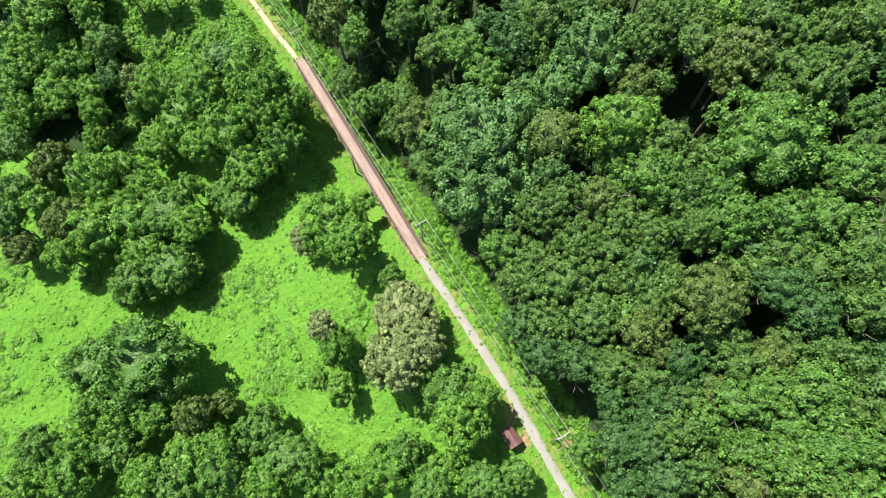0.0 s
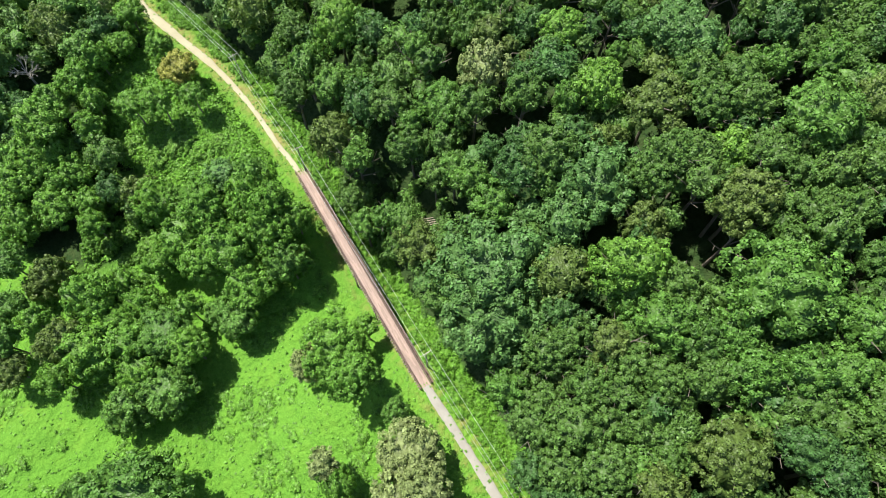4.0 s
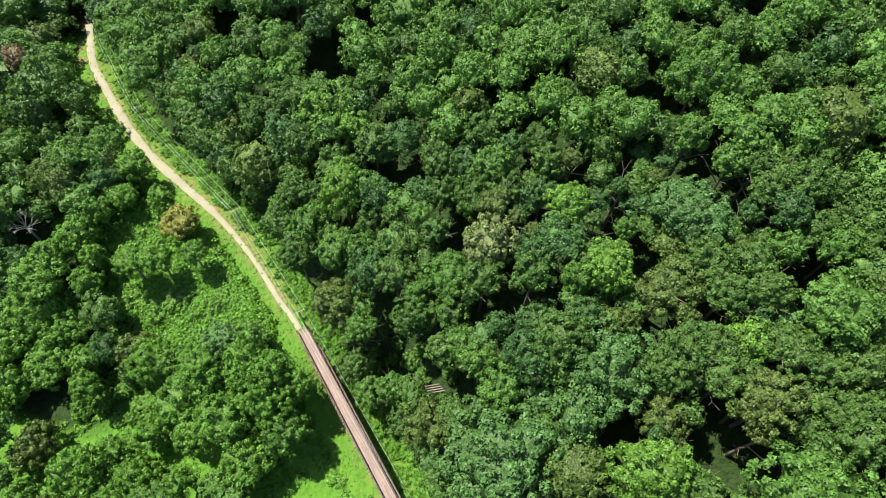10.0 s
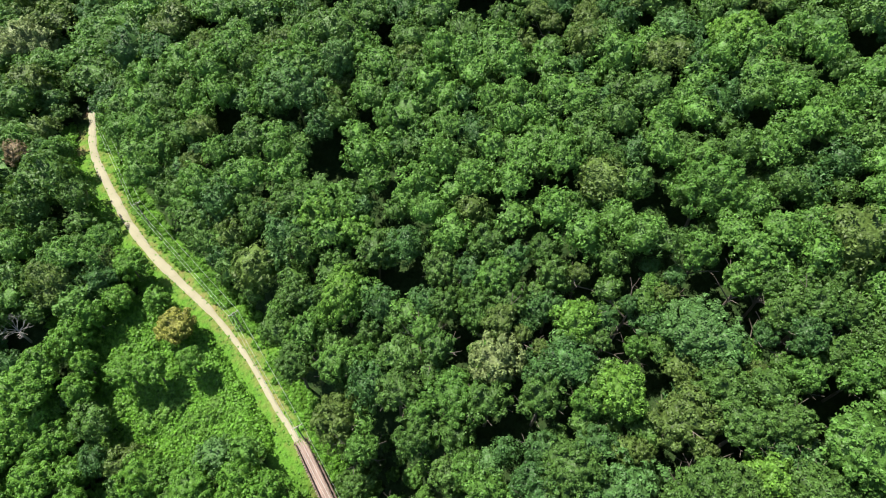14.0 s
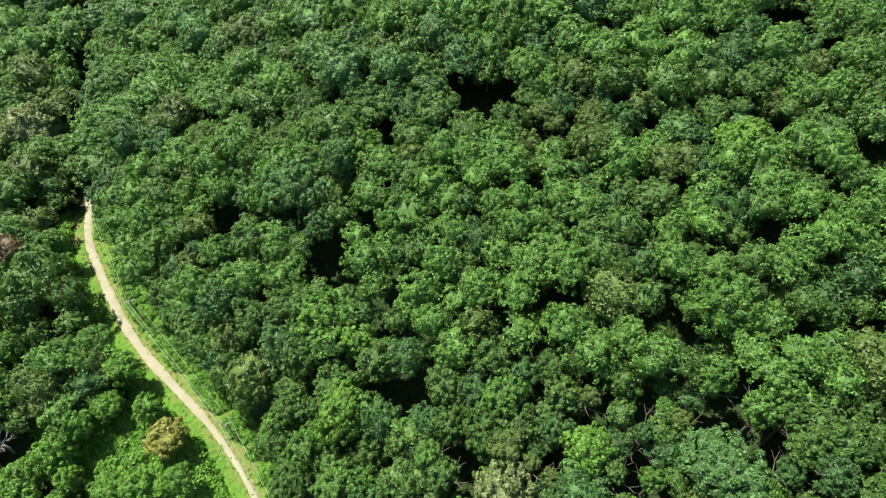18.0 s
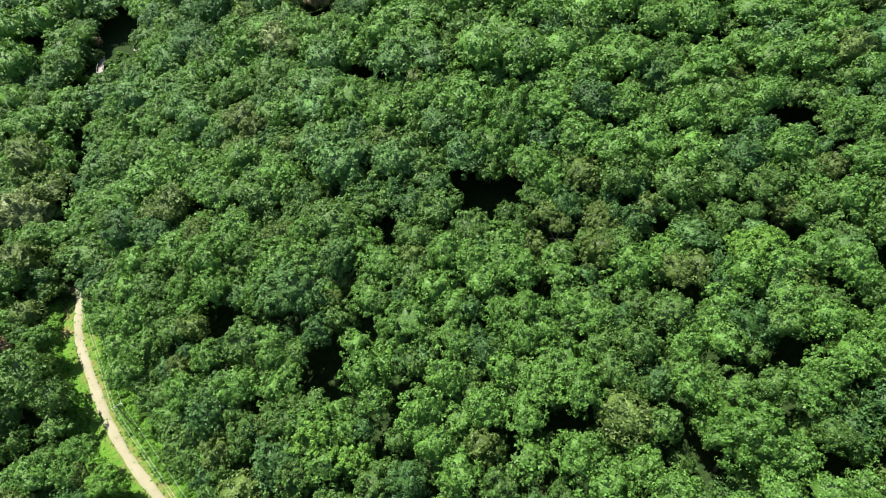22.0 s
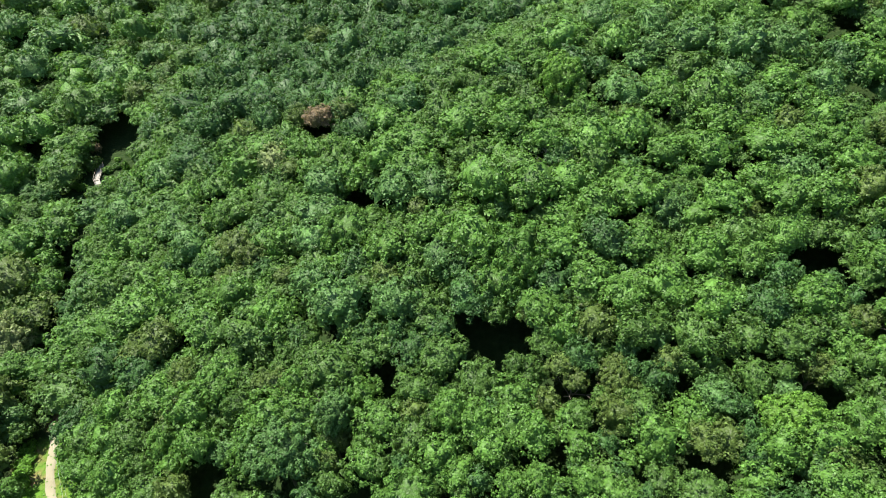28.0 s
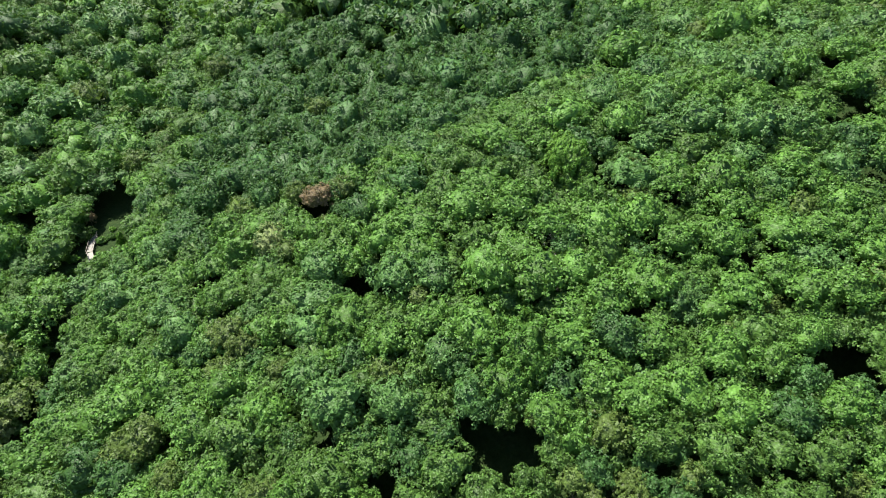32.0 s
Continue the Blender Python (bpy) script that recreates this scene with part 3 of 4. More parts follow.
HILL_TREES_GREEN = [(1.0, 80.5, 4.6), (6.9, 79.4, 3.6), (12.8, 82.4, 3.7), (-2.3, 87.0, 3.9), (20.8, 80.5, 3.7), (-21.7, 98.0, 4.3), (46.9, 76.4, 4.2), (5.6, 92.7, 2.9), (-6.8, 100.1, 3.2), (32.3, 88.0, 1.7), (-1.3, 100.4, 3.0), (64.7, 78.9, 3.4), (14.2, 99.3, 4.9), (70.5, 80.9, 2.9), (7.6, 102.1, 3.9), (19.3, 98.8, 4.3), (-21.5, 112.1, 3.9), (58.7, 85.6, 3.5), (63.9, 85.7, 3.9), (68.8, 84.9, 3.5), (8.1, 108.5, 4.2), (59.2, 90.9, 3.1), (27.6, 101.8, 3.4), (68.7, 90.1, 2.9), (-18.8, 120.5, 4.6), (-4.5, 116.3, 3.7), (16.8, 109.8, 3.5), (26.5, 106.7, 3.9)]
HILL_TREES_DEEP = [(22.3, 84.3, 3.7), (60.7, 81.5, 3.2), (55.8, 83.7, 2.4), (37.4, 92.4, 1.7), (25.6, 96.7, 2.9), (13.2, 105.9, 3.7)]
HILL_TREES_FRESH = [(1.6, 84.1, 2.9), (28.3, 78.8, 3.4), (-13.5, 95.6, 4.3), (-7.8, 95.9, 3.1), (59.4, 76.8, 3.4), (3.6, 95.7, 2.8), (66.8, 75.4, 3.3), (-19.2, 104.0, 4.9), (37.9, 86.6, 2.1), (17.0, 103.7, 4.5), (43.2, 96.7, 2.2), (55.2, 92.6, 3.1), (62.5, 93.9, 3.6), (50.3, 98.8, 3.2)]
HILL_TREES_OLIVE = [(53.2, 78.6, 1.8), (22.8, 89.5, 1.8), (20.0, 91.9, 1.8), (16.6, 94.4, 3.3), (44.3, 94.0, 2.4), (30.8, 99.4, 2.0), (72.2, 90.0, 2.2)]
RIDGE_WOOD_GREEN_1 = [(-99.7, 183.5, 5.6), (-83.3, 152.4, 8.1), (-85.2, 145.5, 6.7), (-75.6, 148.3, 5.0), (-76.4, 188.0, 6.2), (-65.9, 165.6, 4.2), (-40.4, 170.7, 5.5), (-34.7, 173.3, 5.0), (-22.9, 164.6, 5.3), (-38.6, 162.5, 4.2), (-38.3, 147.0, 3.8), (-24.5, 147.0, 3.4), (-31.3, 139.3, 5.0), (-17.3, 169.5, 4.2), (-16.3, 162.7, 5.2), (-0.6, 157.3, 5.0), (13.4, 144.2, 4.2), (13.5, 155.7, 4.5), (27.5, 148.9, 4.8), (22.1, 140.1, 4.2), (26.9, 140.0, 4.2), (34.9, 145.0, 3.4), (38.2, 135.6, 4.0), (-5.6, 134.6, 4.5), (-3.5, 129.8, 3.4), (5.5, 125.5, 5.0), (6.8, 118.5, 4.3), (10.8, 113.2, 4.3), (22.5, 113.1, 3.5)]
RIDGE_WOOD_GREEN_2 = [(45.4, 146.8, 4.6), (46.3, 136.3, 3.7), (50.6, 132.5, 4.4), (44.0, 127.6, 4.3), (68.2, 126.0, 3.3), (86.8, 117.9, 3.5), (62.1, 115.9, 4.1), (82.9, 112.8, 3.5), (67.7, 107.2, 3.7), (43.8, 113.6, 3.5), (46.3, 101.2, 3.3), (-109.0, 279.9, 7.3), (-113.8, 324.1, 8.2), (-108.1, 332.6, 9.4), (-96.1, 228.1, 5.1), (-40.0, 273.4, 7.4), (-53.8, 255.5, 6.3), (-11.2, 222.3, 5.5), (6.8, 213.4, 5.8), (15.5, 211.8, 5.8), (-75.0, 256.2, 4.7), (-63.6, 254.2, 5.2), (-54.0, 228.7, 5.9), (-73.7, 241.7, 6.3), (-80.6, 220.2, 4.8), (-48.8, 217.9, 5.7), (-14.3, 206.8, 5.2), (-13.9, 193.1, 5.5), (-8.4, 185.5, 5.9), (4.8, 182.3, 5.8)]
RIDGE_WOOD_GREEN_3 = [(-22.6, 188.7, 5.5), (-33.5, 197.2, 5.7), (-50.2, 205.1, 6.0), (-59.5, 202.7, 6.0), (-40.2, 190.0, 5.6), (26.4, 228.0, 6.0), (37.8, 224.0, 5.9), (55.9, 213.2, 5.6), (70.8, 205.1, 4.9), (92.2, 201.0, 5.4), (102.3, 201.2, 5.5), (109.0, 192.9, 5.2), (51.9, 194.7, 5.9), (61.4, 195.3, 5.9), (88.2, 192.1, 5.3), (92.0, 186.4, 5.6), (99.5, 185.3, 5.7), (109.8, 178.7, 4.4), (23.5, 194.2, 6.6), (41.2, 187.8, 6.3), (57.9, 183.3, 5.1), (85.5, 176.6, 4.6), (98.9, 167.2, 4.7), (103.7, 164.8, 4.1), (45.0, 177.0, 5.5), (50.5, 170.0, 4.8), (59.4, 171.4, 5.9), (66.7, 165.3, 5.7)]
RIDGE_WOOD_GREEN_4 = [(51.9, 162.3, 5.7), (60.1, 159.0, 5.6), (69.6, 157.4, 5.0), (76.0, 154.1, 4.5), (-160.9, 408.7, 8.7), (-123.4, 422.1, 9.3), (-141.6, 377.8, 9.3), (-143.1, 354.7, 8.7), (-110.1, 351.0, 7.8), (-139.5, 330.6, 8.2), (-107.1, 323.9, 7.2), (-80.7, 374.2, 6.5), (-61.9, 344.4, 6.9), (-29.0, 300.7, 6.3), (-46.7, 307.3, 6.1), (-66.4, 316.0, 5.9), (-31.3, 269.1, 6.4), (-44.7, 270.4, 5.7), (87.4, 268.1, 6.1), (114.2, 307.7, 7.6), (145.7, 291.6, 7.2), (110.4, 254.4, 7.0), (67.4, 255.2, 5.7), (80.3, 246.9, 5.5), (88.0, 238.8, 6.6), (99.0, 233.3, 6.4), (110.5, 231.9, 5.8), (165.1, 282.7, 6.6), (67.4, 225.3, 6.5), (97.4, 216.3, 4.8)]
RIDGE_WOOD_GREEN_5 = [(36.9, 228.3, 5.4)]
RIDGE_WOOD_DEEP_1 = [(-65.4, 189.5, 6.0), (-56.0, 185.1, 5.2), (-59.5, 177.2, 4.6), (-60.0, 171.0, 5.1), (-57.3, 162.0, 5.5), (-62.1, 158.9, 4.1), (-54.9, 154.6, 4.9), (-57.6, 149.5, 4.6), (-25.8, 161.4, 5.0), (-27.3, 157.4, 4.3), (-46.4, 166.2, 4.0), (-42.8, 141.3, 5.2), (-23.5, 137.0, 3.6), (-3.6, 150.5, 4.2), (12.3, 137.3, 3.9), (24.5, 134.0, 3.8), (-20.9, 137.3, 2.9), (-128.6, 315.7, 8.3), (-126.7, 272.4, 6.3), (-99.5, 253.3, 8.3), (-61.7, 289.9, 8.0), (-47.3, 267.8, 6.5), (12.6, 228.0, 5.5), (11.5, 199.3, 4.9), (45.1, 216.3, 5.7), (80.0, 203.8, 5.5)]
# those on the saddle past y 255 are deep for the cloud's shadow
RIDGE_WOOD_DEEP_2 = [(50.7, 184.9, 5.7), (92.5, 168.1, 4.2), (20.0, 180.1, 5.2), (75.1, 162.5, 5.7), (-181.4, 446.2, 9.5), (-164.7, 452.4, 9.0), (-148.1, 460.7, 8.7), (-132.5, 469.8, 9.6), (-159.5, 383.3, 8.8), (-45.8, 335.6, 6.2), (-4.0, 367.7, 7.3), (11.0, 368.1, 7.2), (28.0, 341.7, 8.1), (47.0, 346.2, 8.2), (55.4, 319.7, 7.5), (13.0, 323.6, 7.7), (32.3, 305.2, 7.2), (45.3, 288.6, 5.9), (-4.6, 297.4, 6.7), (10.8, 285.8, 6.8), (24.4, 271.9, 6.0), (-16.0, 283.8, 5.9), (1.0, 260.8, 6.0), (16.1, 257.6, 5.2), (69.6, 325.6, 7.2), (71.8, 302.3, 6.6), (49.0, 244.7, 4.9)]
RIDGE_WOOD_FRESH_1 = [(-97.4, 201.4, 3.8), (-95.5, 169.8, 5.4), (-84.3, 165.1, 4.6), (-73.3, 135.3, 1.9), (-86.0, 134.9, 4.8), (-67.8, 129.8, 4.0), (-80.0, 197.4, 6.3), (-48.6, 175.6, 5.6), (-33.3, 177.6, 4.4), (-24.4, 142.9, 3.7), (10.2, 148.7, 4.8), (18.3, 152.8, 4.9), (24.0, 150.9, 4.9), (19.5, 147.3, 3.5), (34.1, 137.9, 4.0), (20.5, 129.5, 3.3), (26.4, 125.4, 4.4), (32.4, 122.1, 4.3), (-6.7, 141.5, 3.6), (3.6, 132.5, 4.6), (10.2, 129.5, 4.6), (16.5, 123.6, 4.4), (22.7, 120.7, 4.3), (-8.6, 126.2, 2.7)]
RIDGE_WOOD_FRESH_2 = [(-13.9, 120.5, 3.4), (29.1, 111.6, 4.5), (32.4, 106.5, 4.4), (47.4, 142.9, 5.1), (57.0, 129.5, 3.2), (57.8, 124.9, 3.5), (52.2, 125.9, 4.2), (65.5, 136.7, 4.4), (72.5, 136.6, 4.8), (71.6, 130.0, 4.3), (74.7, 124.8, 4.1), (79.6, 138.2, 4.4), (83.1, 132.9, 4.3), (88.5, 125.0, 3.6), (83.9, 121.9, 4.1), (76.5, 118.3, 4.0), (70.8, 116.8, 4.0), (80.3, 115.9, 3.5), (66.9, 113.9, 4.0), (50.2, 119.3, 4.1), (82.2, 107.6, 3.0), (76.1, 104.2, 3.8), (80.3, 102.6, 3.3), (60.4, 105.3, 3.9), (39.7, 108.2, 4.0), (42.1, 103.3, 4.3), (56.6, 101.1, 3.9)]
RIDGE_WOOD_FRESH_3 = [(58.5, 96.8, 3.8), (63.2, 98.5, 3.7), (68.2, 98.9, 3.7), (66.8, 93.6, 3.6), (77.1, 93.5, 2.3), (-138.2, 312.5, 7.0), (-129.6, 289.0, 8.4), (-94.8, 310.7, 4.2), (-110.1, 245.6, 7.3), (-39.8, 251.6, 5.1), (-35.1, 241.2, 6.0), (-29.3, 260.0, 5.2), (-1.1, 237.6, 5.7), (5.5, 238.1, 5.6), (4.7, 225.5, 5.5), (-51.8, 239.7, 5.0), (-41.3, 227.3, 4.7), (-64.2, 227.1, 4.9), (3.2, 196.9, 5.5), (-66.5, 201.4, 6.1), (-80.3, 204.9, 6.3), (64.1, 212.6, 5.7), (86.4, 211.2, 5.6), (27.7, 206.7, 6.8), (38.4, 202.5, 6.7), (48.1, 203.1, 5.5), (78.4, 190.7, 6.3)]
RIDGE_WOOD_FRESH_4 = [(69.9, 177.0, 6.0), (77.0, 173.8, 4.9), (34.2, 172.7, 4.9), (83.6, 161.9, 5.6), (97.3, 155.3, 4.4), (89.6, 148.1, 5.2), (-144.1, 409.6, 8.3), (-103.4, 378.5, 8.8), (-129.1, 358.4, 9.4), (-120.4, 331.9, 7.8), (-110.9, 291.2, 8.1), (-96.7, 339.0, 7.5), (-106.5, 415.5, 6.7), (-73.9, 419.9, 7.2), (-56.3, 401.7, 7.4), (7.8, 229.0, 5.2), (88.0, 292.0, 8.0), (124.2, 295.2, 8.1), (139.2, 300.9, 7.0), (99.4, 248.1, 5.5), (56.6, 250.6, 6.2), (70.0, 243.4, 6.0), (131.0, 242.6, 5.4), (127.9, 225.9, 5.4), (37.5, 249.3, 5.9), (30.7, 234.5, 6.2), (74.2, 221.0, 5.5), (86.0, 218.8, 6.3), (107.2, 213.8, 4.3)]
RIDGE_WOOD_OLIVE_1 = [(-97.3, 190.9, 5.3), (-90.2, 173.7, 3.4), (-75.5, 124.3, 5.0), (-44.1, 179.8, 3.8), (-42.9, 155.3, 3.4), (6.1, 157.9, 3.2), (42.3, 148.0, 4.5), (14.5, 117.0, 3.0), (55.1, 140.7, 3.8), (58.5, 139.9, 3.3), (-92.5, 326.6, 5.8), (-105.5, 230.4, 7.7), (-96.6, 218.0, 6.7), (-19.7, 254.8, 4.3), (-5.6, 248.9, 4.2), (-20.9, 233.4, 3.0), (-34.9, 212.5, 5.1), (120.1, 200.1, 4.0), (107.5, 184.6, 5.1), (43.8, 166.8, 4.3), (35.0, 160.0, 2.9), (-131.1, 390.4, 8.0), (-64.0, 373.7, 6.4)]
RIDGE_WOOD_OLIVE_2 = [(-55.7, 276.1, 5.1), (-7.2, 249.5, 3.7), (104.5, 277.5, 7.1), (73.1, 234.8, 3.3), (114.8, 217.9, 4.9)]
RIDGE_WOOD_PALE = [(-26.3, 239.2, 4.8)]
RIDGE_WOOD_RUST = [(-92.1, 162.3, 3.0), (-11.7, 247.3, 3.5), (-13.8, 245.2, 3.7)]
RIDGE_WOOD_VINE = [(-66.9, 135.5, 4.1), (-74.3, 130.4, 5.0), (-83.5, 122.2, 3.3)]
GROVES = [(MEADOW_TREES_GREEN, "fresh"), (MEADOW_TREES_FRESH_1, "vine"), (MEADOW_TREES_FRESH_2, "vine"), (MEADOW_TREES_OLIVE, "olive"), (MEADOW_TREES_PALE, "pale"), (MEADOW_TREES_VINE, "vine"), (VALLEY_TREES_AMBER, "amber"), (VALLEY_TREES_VINE, "vine"), (SLOPE_TREES_GREEN_1, "green"), (SLOPE_TREES_GREEN_2, "green"), (SLOPE_TREES_GREEN_3, "green"), (SLOPE_TREES_DEEP, "deep"), (SLOPE_TREES_FRESH_1, "fresh"), (SLOPE_TREES_FRESH_2, "fresh"), (SLOPE_TREES_OLIVE, "olive"), (HILL_TREES_GREEN, "green"), (HILL_TREES_DEEP, "deep"), (HILL_TREES_FRESH, "fresh"), (HILL_TREES_OLIVE, "olive")]
RIDGES = [(RIDGE_WOOD_GREEN_1, "green"), (RIDGE_WOOD_GREEN_2, "green"), (RIDGE_WOOD_GREEN_3, "green"), (RIDGE_WOOD_GREEN_4, "green"), (RIDGE_WOOD_GREEN_5, "green"), (RIDGE_WOOD_DEEP_1, "deep"), (RIDGE_WOOD_DEEP_2, "deep"), (RIDGE_WOOD_FRESH_1, "fresh"), (RIDGE_WOOD_FRESH_2, "fresh"), (RIDGE_WOOD_FRESH_3, "fresh"), (RIDGE_WOOD_FRESH_4, "fresh"), (RIDGE_WOOD_OLIVE_1, "olive"), (RIDGE_WOOD_OLIVE_2, "olive"), (RIDGE_WOOD_PALE, "pale"), (RIDGE_WOOD_RUST, "rust"), (RIDGE_WOOD_VINE, "vine")]
# trees that stand out by their colour: kind, then x, y and radius of each crown
STANDOUTS = {
    "mint": [(47.0, 85.0, 6.9), (30.3, 63.4, 7.9), (12.9, 53.4, 10.7), (-9.5, 161.9, 5.0), (-19.5, 156.6, 8.1), (12.0, 45.5, 9.9), (67.7, 192.8, 7.4)],
    "lime": [(29.4, 92.2, 4.3), (50.0, 64.2, 3.5), (33.1, 79.2, 5.1), (-8.6, 121.9, 4.6), (31.7, 47.8, 6.4), (-15.3, 125.9, 5.2), (-11.3, 107.6, 6.0), (69.8, 141.4, 6.4), (49.6, 62.5, 2.9), (93.0, 206.9, 5.9), (53.1, 235.0, 7.4)],
    "fresh": [(7.9, 84.4, 5.9), (61.2, 65.5, 6.9), (-15.4, 127.6, 5.6), (49.5, 41.0, 8.0), (1.3, 69.3, 5.9), (4.1, 143.9, 6.9), (1.4, 170.8, 8.9), (32.0, 188.4, 10.5), (54.9, 109.8, 6.9), (32.0, 127.5, 6.2), (32.8, 45.8, 5.9), (-61.9, 26.2, 6.2), (-52.4, 24.8, 9.5), (-6.0, 205.8, 8.0), (27.3, 182.8, 8.3), (109.2, 200.4, 7.7)],
    "olive": [(40.7, 73.7, 5.5), (47.6, 55.0, 4.6), (-13.1, 85.7, 5.5), (33.9, 152.6, 3.1), (45.0, 153.9, 4.2), (90.8, 156.5, 3.5), (36.1, 55.2, 4.2), (48.8, 54.2, 4.8), (39.5, 20.0, 5.8), (69.3, 229.4, 4.3), (37.4, 157.1, 2.7), (44.9, 158.3, 3.8), (80.1, 150.3, 3.4), (-9.2, 157.9, 3.0), (-30.7, 207.9, 4.5), (-45.1, 148.1, 3.0), (-31.2, 213.4, 4.3)],
    "pale": [(15.4, 88.8, 5.5), (-103.6, 211.1, 9.8)],
}
# gaps in the canopy: x, y, radius
GLADES = [(-12.2, 139.2, 3.4), (-37.4, 154.3, 3.9), (70.1, 121.3, 2.1), (53.2, 92.5, 2.7), (0.9, 109.6, 2.9), (35.9, 84.7, 2.0), (10.3, 95.5, 2.1), (23.1, 168.8, 4.4), (19.1, 172.6, 3.3), (89.6, 171.3, 4.0), (0.0, 217.0, 1.9), (127.7, 234.0, 4.9), (133.3, 255.1, 4.2), (124.7, 212.2, 3.5), (42.6, 51.4, 2.1), (60.5, 42.9, 1.7), (15.2, 68.7, 1.2), (7.8, 67.4, 1.3), (-23.1, 56.5, 3.0), (-35.1, 44.8, 2.4), (-53.8, 96.3, 2.5), (57.5, 15.8, 1.4), (-9.9, 75.8, 3.7), (-3.8, 80.1, 2.7)]
DARK_GAPS = [(3.1, 70.3, 2.6), (3.9, 67.3, 1.8), (61.3, 71.6, 2.3), (40.6, 49.4, 2.5), (37.8, 82.1, 1.5), (-42.2, 97.8, 4.0), (89.1, 171.5, 4.0), (-10.9, 134.2, 1.6), (-15.6, 139.5, 2.6), (0.8, 131.9, 2.3), (2.3, 167.4, 2.6), (90.9, 135.0, 2.8), (75.3, 102.2, 2.7), (2.0, 107.3, 1.6), (46.8, 105.8, 1.3), (40.8, 47.5, 2.9), (52.6, 41.6, 1.8), (55.1, 12.3, 1.5), (-22.2, 55.6, 5.1), (-15.1, 34.0, 2.6)]
NEAR_GAPS = [(-88.5, 178.5, 3.0), (-86.5, 171.0, 2.5), (42.6, 51.6, 2.8), (49.8, 48.3, 2.3), (58.3, 42.7, 2.6), (60.5, 71.7, 2.3), (15.5, 68.9, 1.8), (30.8, 53.0, 1.8), (-82.4, 114.7, 2.8), (-46.4, 97.8, 4.8), (-70.2, 95.2, 2.5), (-78.1, 80.8, 3.5), (-65.2, 70.6, 2.9), (-43.7, 64.6, 1.8), (-75.8, 68.4, 2.6)]
# leafless trees: x, y, height
BARE = [(46.2, 210.4, 17), (82.6, 228.6, 16), (-83.0, 116.0, 9)]

VALLEY_GAPS = [(-105, 305, 3.5), (-103, 317, 5), (-91, 292, 6.5), (-103.5, 289, 5), (-87.5, 284.5, 6.5), (-84, 277, 4.5), (-88.5, 299, 5.5), (-95, 277, 6.5), (-98.7, 283, 6), (-98.5, 311.0, 7.6), (-95.9, 289.0, 6.2), (-99.1, 280.8, 5.5), (-93.5, 302.0, 5.0), (-90.9, 280.0, 5.0), (-94.1, 271.8, 5.0)]
placed = []
for grove, kind in GROVES + [(stand, kind) for kind, stand in STANDOUTS.items()]:
    for x, y, r in grove:
        if any((x - a) ** 2 + (y - b) ** 2 < (q + 0.15 * r) ** 2 for a, b, q in DARK_GAPS + NEAR_GAPS):
            continue
        placed.append((x, y, r))
        tree(x, y, r, kind, rng)
placed.append((-88.0, 195.8, 4.6))
tree(-88.0, 195.8, 4.6, "green", rng)
tree(-107.5, 306.5, 2.5, "rust", rng)


def shrub(x, y, r, kind, rng, slim=1.0):
    """A low bush or a stump overgrown to the ground, r metres in radius."""
    ob = tagged(new("shrub"), "low rounded shrub overgrown with bright creepers" if slim == 1 else "tall stump wrapped to the ground in pale green creepers", "shrub", "shrubs in the clearings")
    ob.location = (x, y, float(land(x, y)[0]))
    c = new("crown", SMALL[kind][int(rng.integers(4))])
    c.parent = ob
    c.location = (0, 0, 0.3 * r * slim)
    c.scale = (r * rng.uniform(0.9, 1.2), r * rng.uniform(0.9, 1.2), r * slim * rng.uniform(0.85, 1.15))
    c.rotation_euler[2] = rng.uniform(0, 6.28)
    t = new("stem", TRUNKS[int(rng.integers(4))])
    t.parent = ob
    t.scale = (0.8 * r, 0.8 * r, 0.6 * r * slim)


# thicket in the dell beside the path
for k in range(90):
    x, y = -72 + 44 * ((k * 0.618) % 1), 75 + 26 * ((k * 0.4142 + 0.13) % 1)
    p = float(off_track(x, y)[0][0])
    if p < -8.5 and not (x > -46 and y > 98) and not (x > -50 and y < 84):
        shrub(x, y, rng.uniform(1.4, 2.9), ("vine", "vine", "lime")[k % 3], rng, 1.0)
# undergrowth in the gap beside the bridge
for x, y, r in ((-11.0, 79.6, 1.7), (-5.0, 78.4, 1.5), (-3.7, 72.9, 2.0), (-9.4, 73.4, 1.5), (-0.9, 76.9, 1.8), (1.6, 78.0, 1.6), (-1.6, 70.4, 1.9), (-5.9, 69.7, 2.2), (-9.0, 76.6, 1.9), (-3.2, 81.0, 1.5), (6.4, 72.0, 1.8), (4.4, 67.9, 1.4), (1.0, 73.2, 1.7), (-7.6, 80.6, 1.3), (-5.6, 83.6, 1.6), (-13.5, 83.2, 1.4), (-1.2, 83.6, 1.3)):
    shrub(x, y, r, "fresh" if y < 79 else "green", rng)
# overgrown stumps and bushes in the valley clearing
for x, y, r, slim in ((-93.4, 294.9, 1.5, 3.0), (-95.3, 281.8, 1.6, 2.0), (-92.2, 290.6, 1.7, 1.0), (-90.0, 288.4, 1.8, 1.0), (-101.4, 296.8, 1.9, 1.0), (-98.6, 299.5, 1.6, 1.0), (-99.8, 304.6, 1.3, 1.0), (-88.0, 279.5, 1.7, 1.0), (-96.0, 287.5, 1.5, 1.0), (-91.0, 300.0, 1.4, 1.0), (-105.0, 279.0, 1.8, 1.0), (-108.0, 287.0, 2.0, 1.0), (-91.5, 270.5, 2.0, 1.0), (-98.0, 270.6, 2.2, 1.0)):
    shrub(x, y, r, "vine" if slim > 1 else ("fresh", "vine")[int(rng.integers(2))], rng, slim)


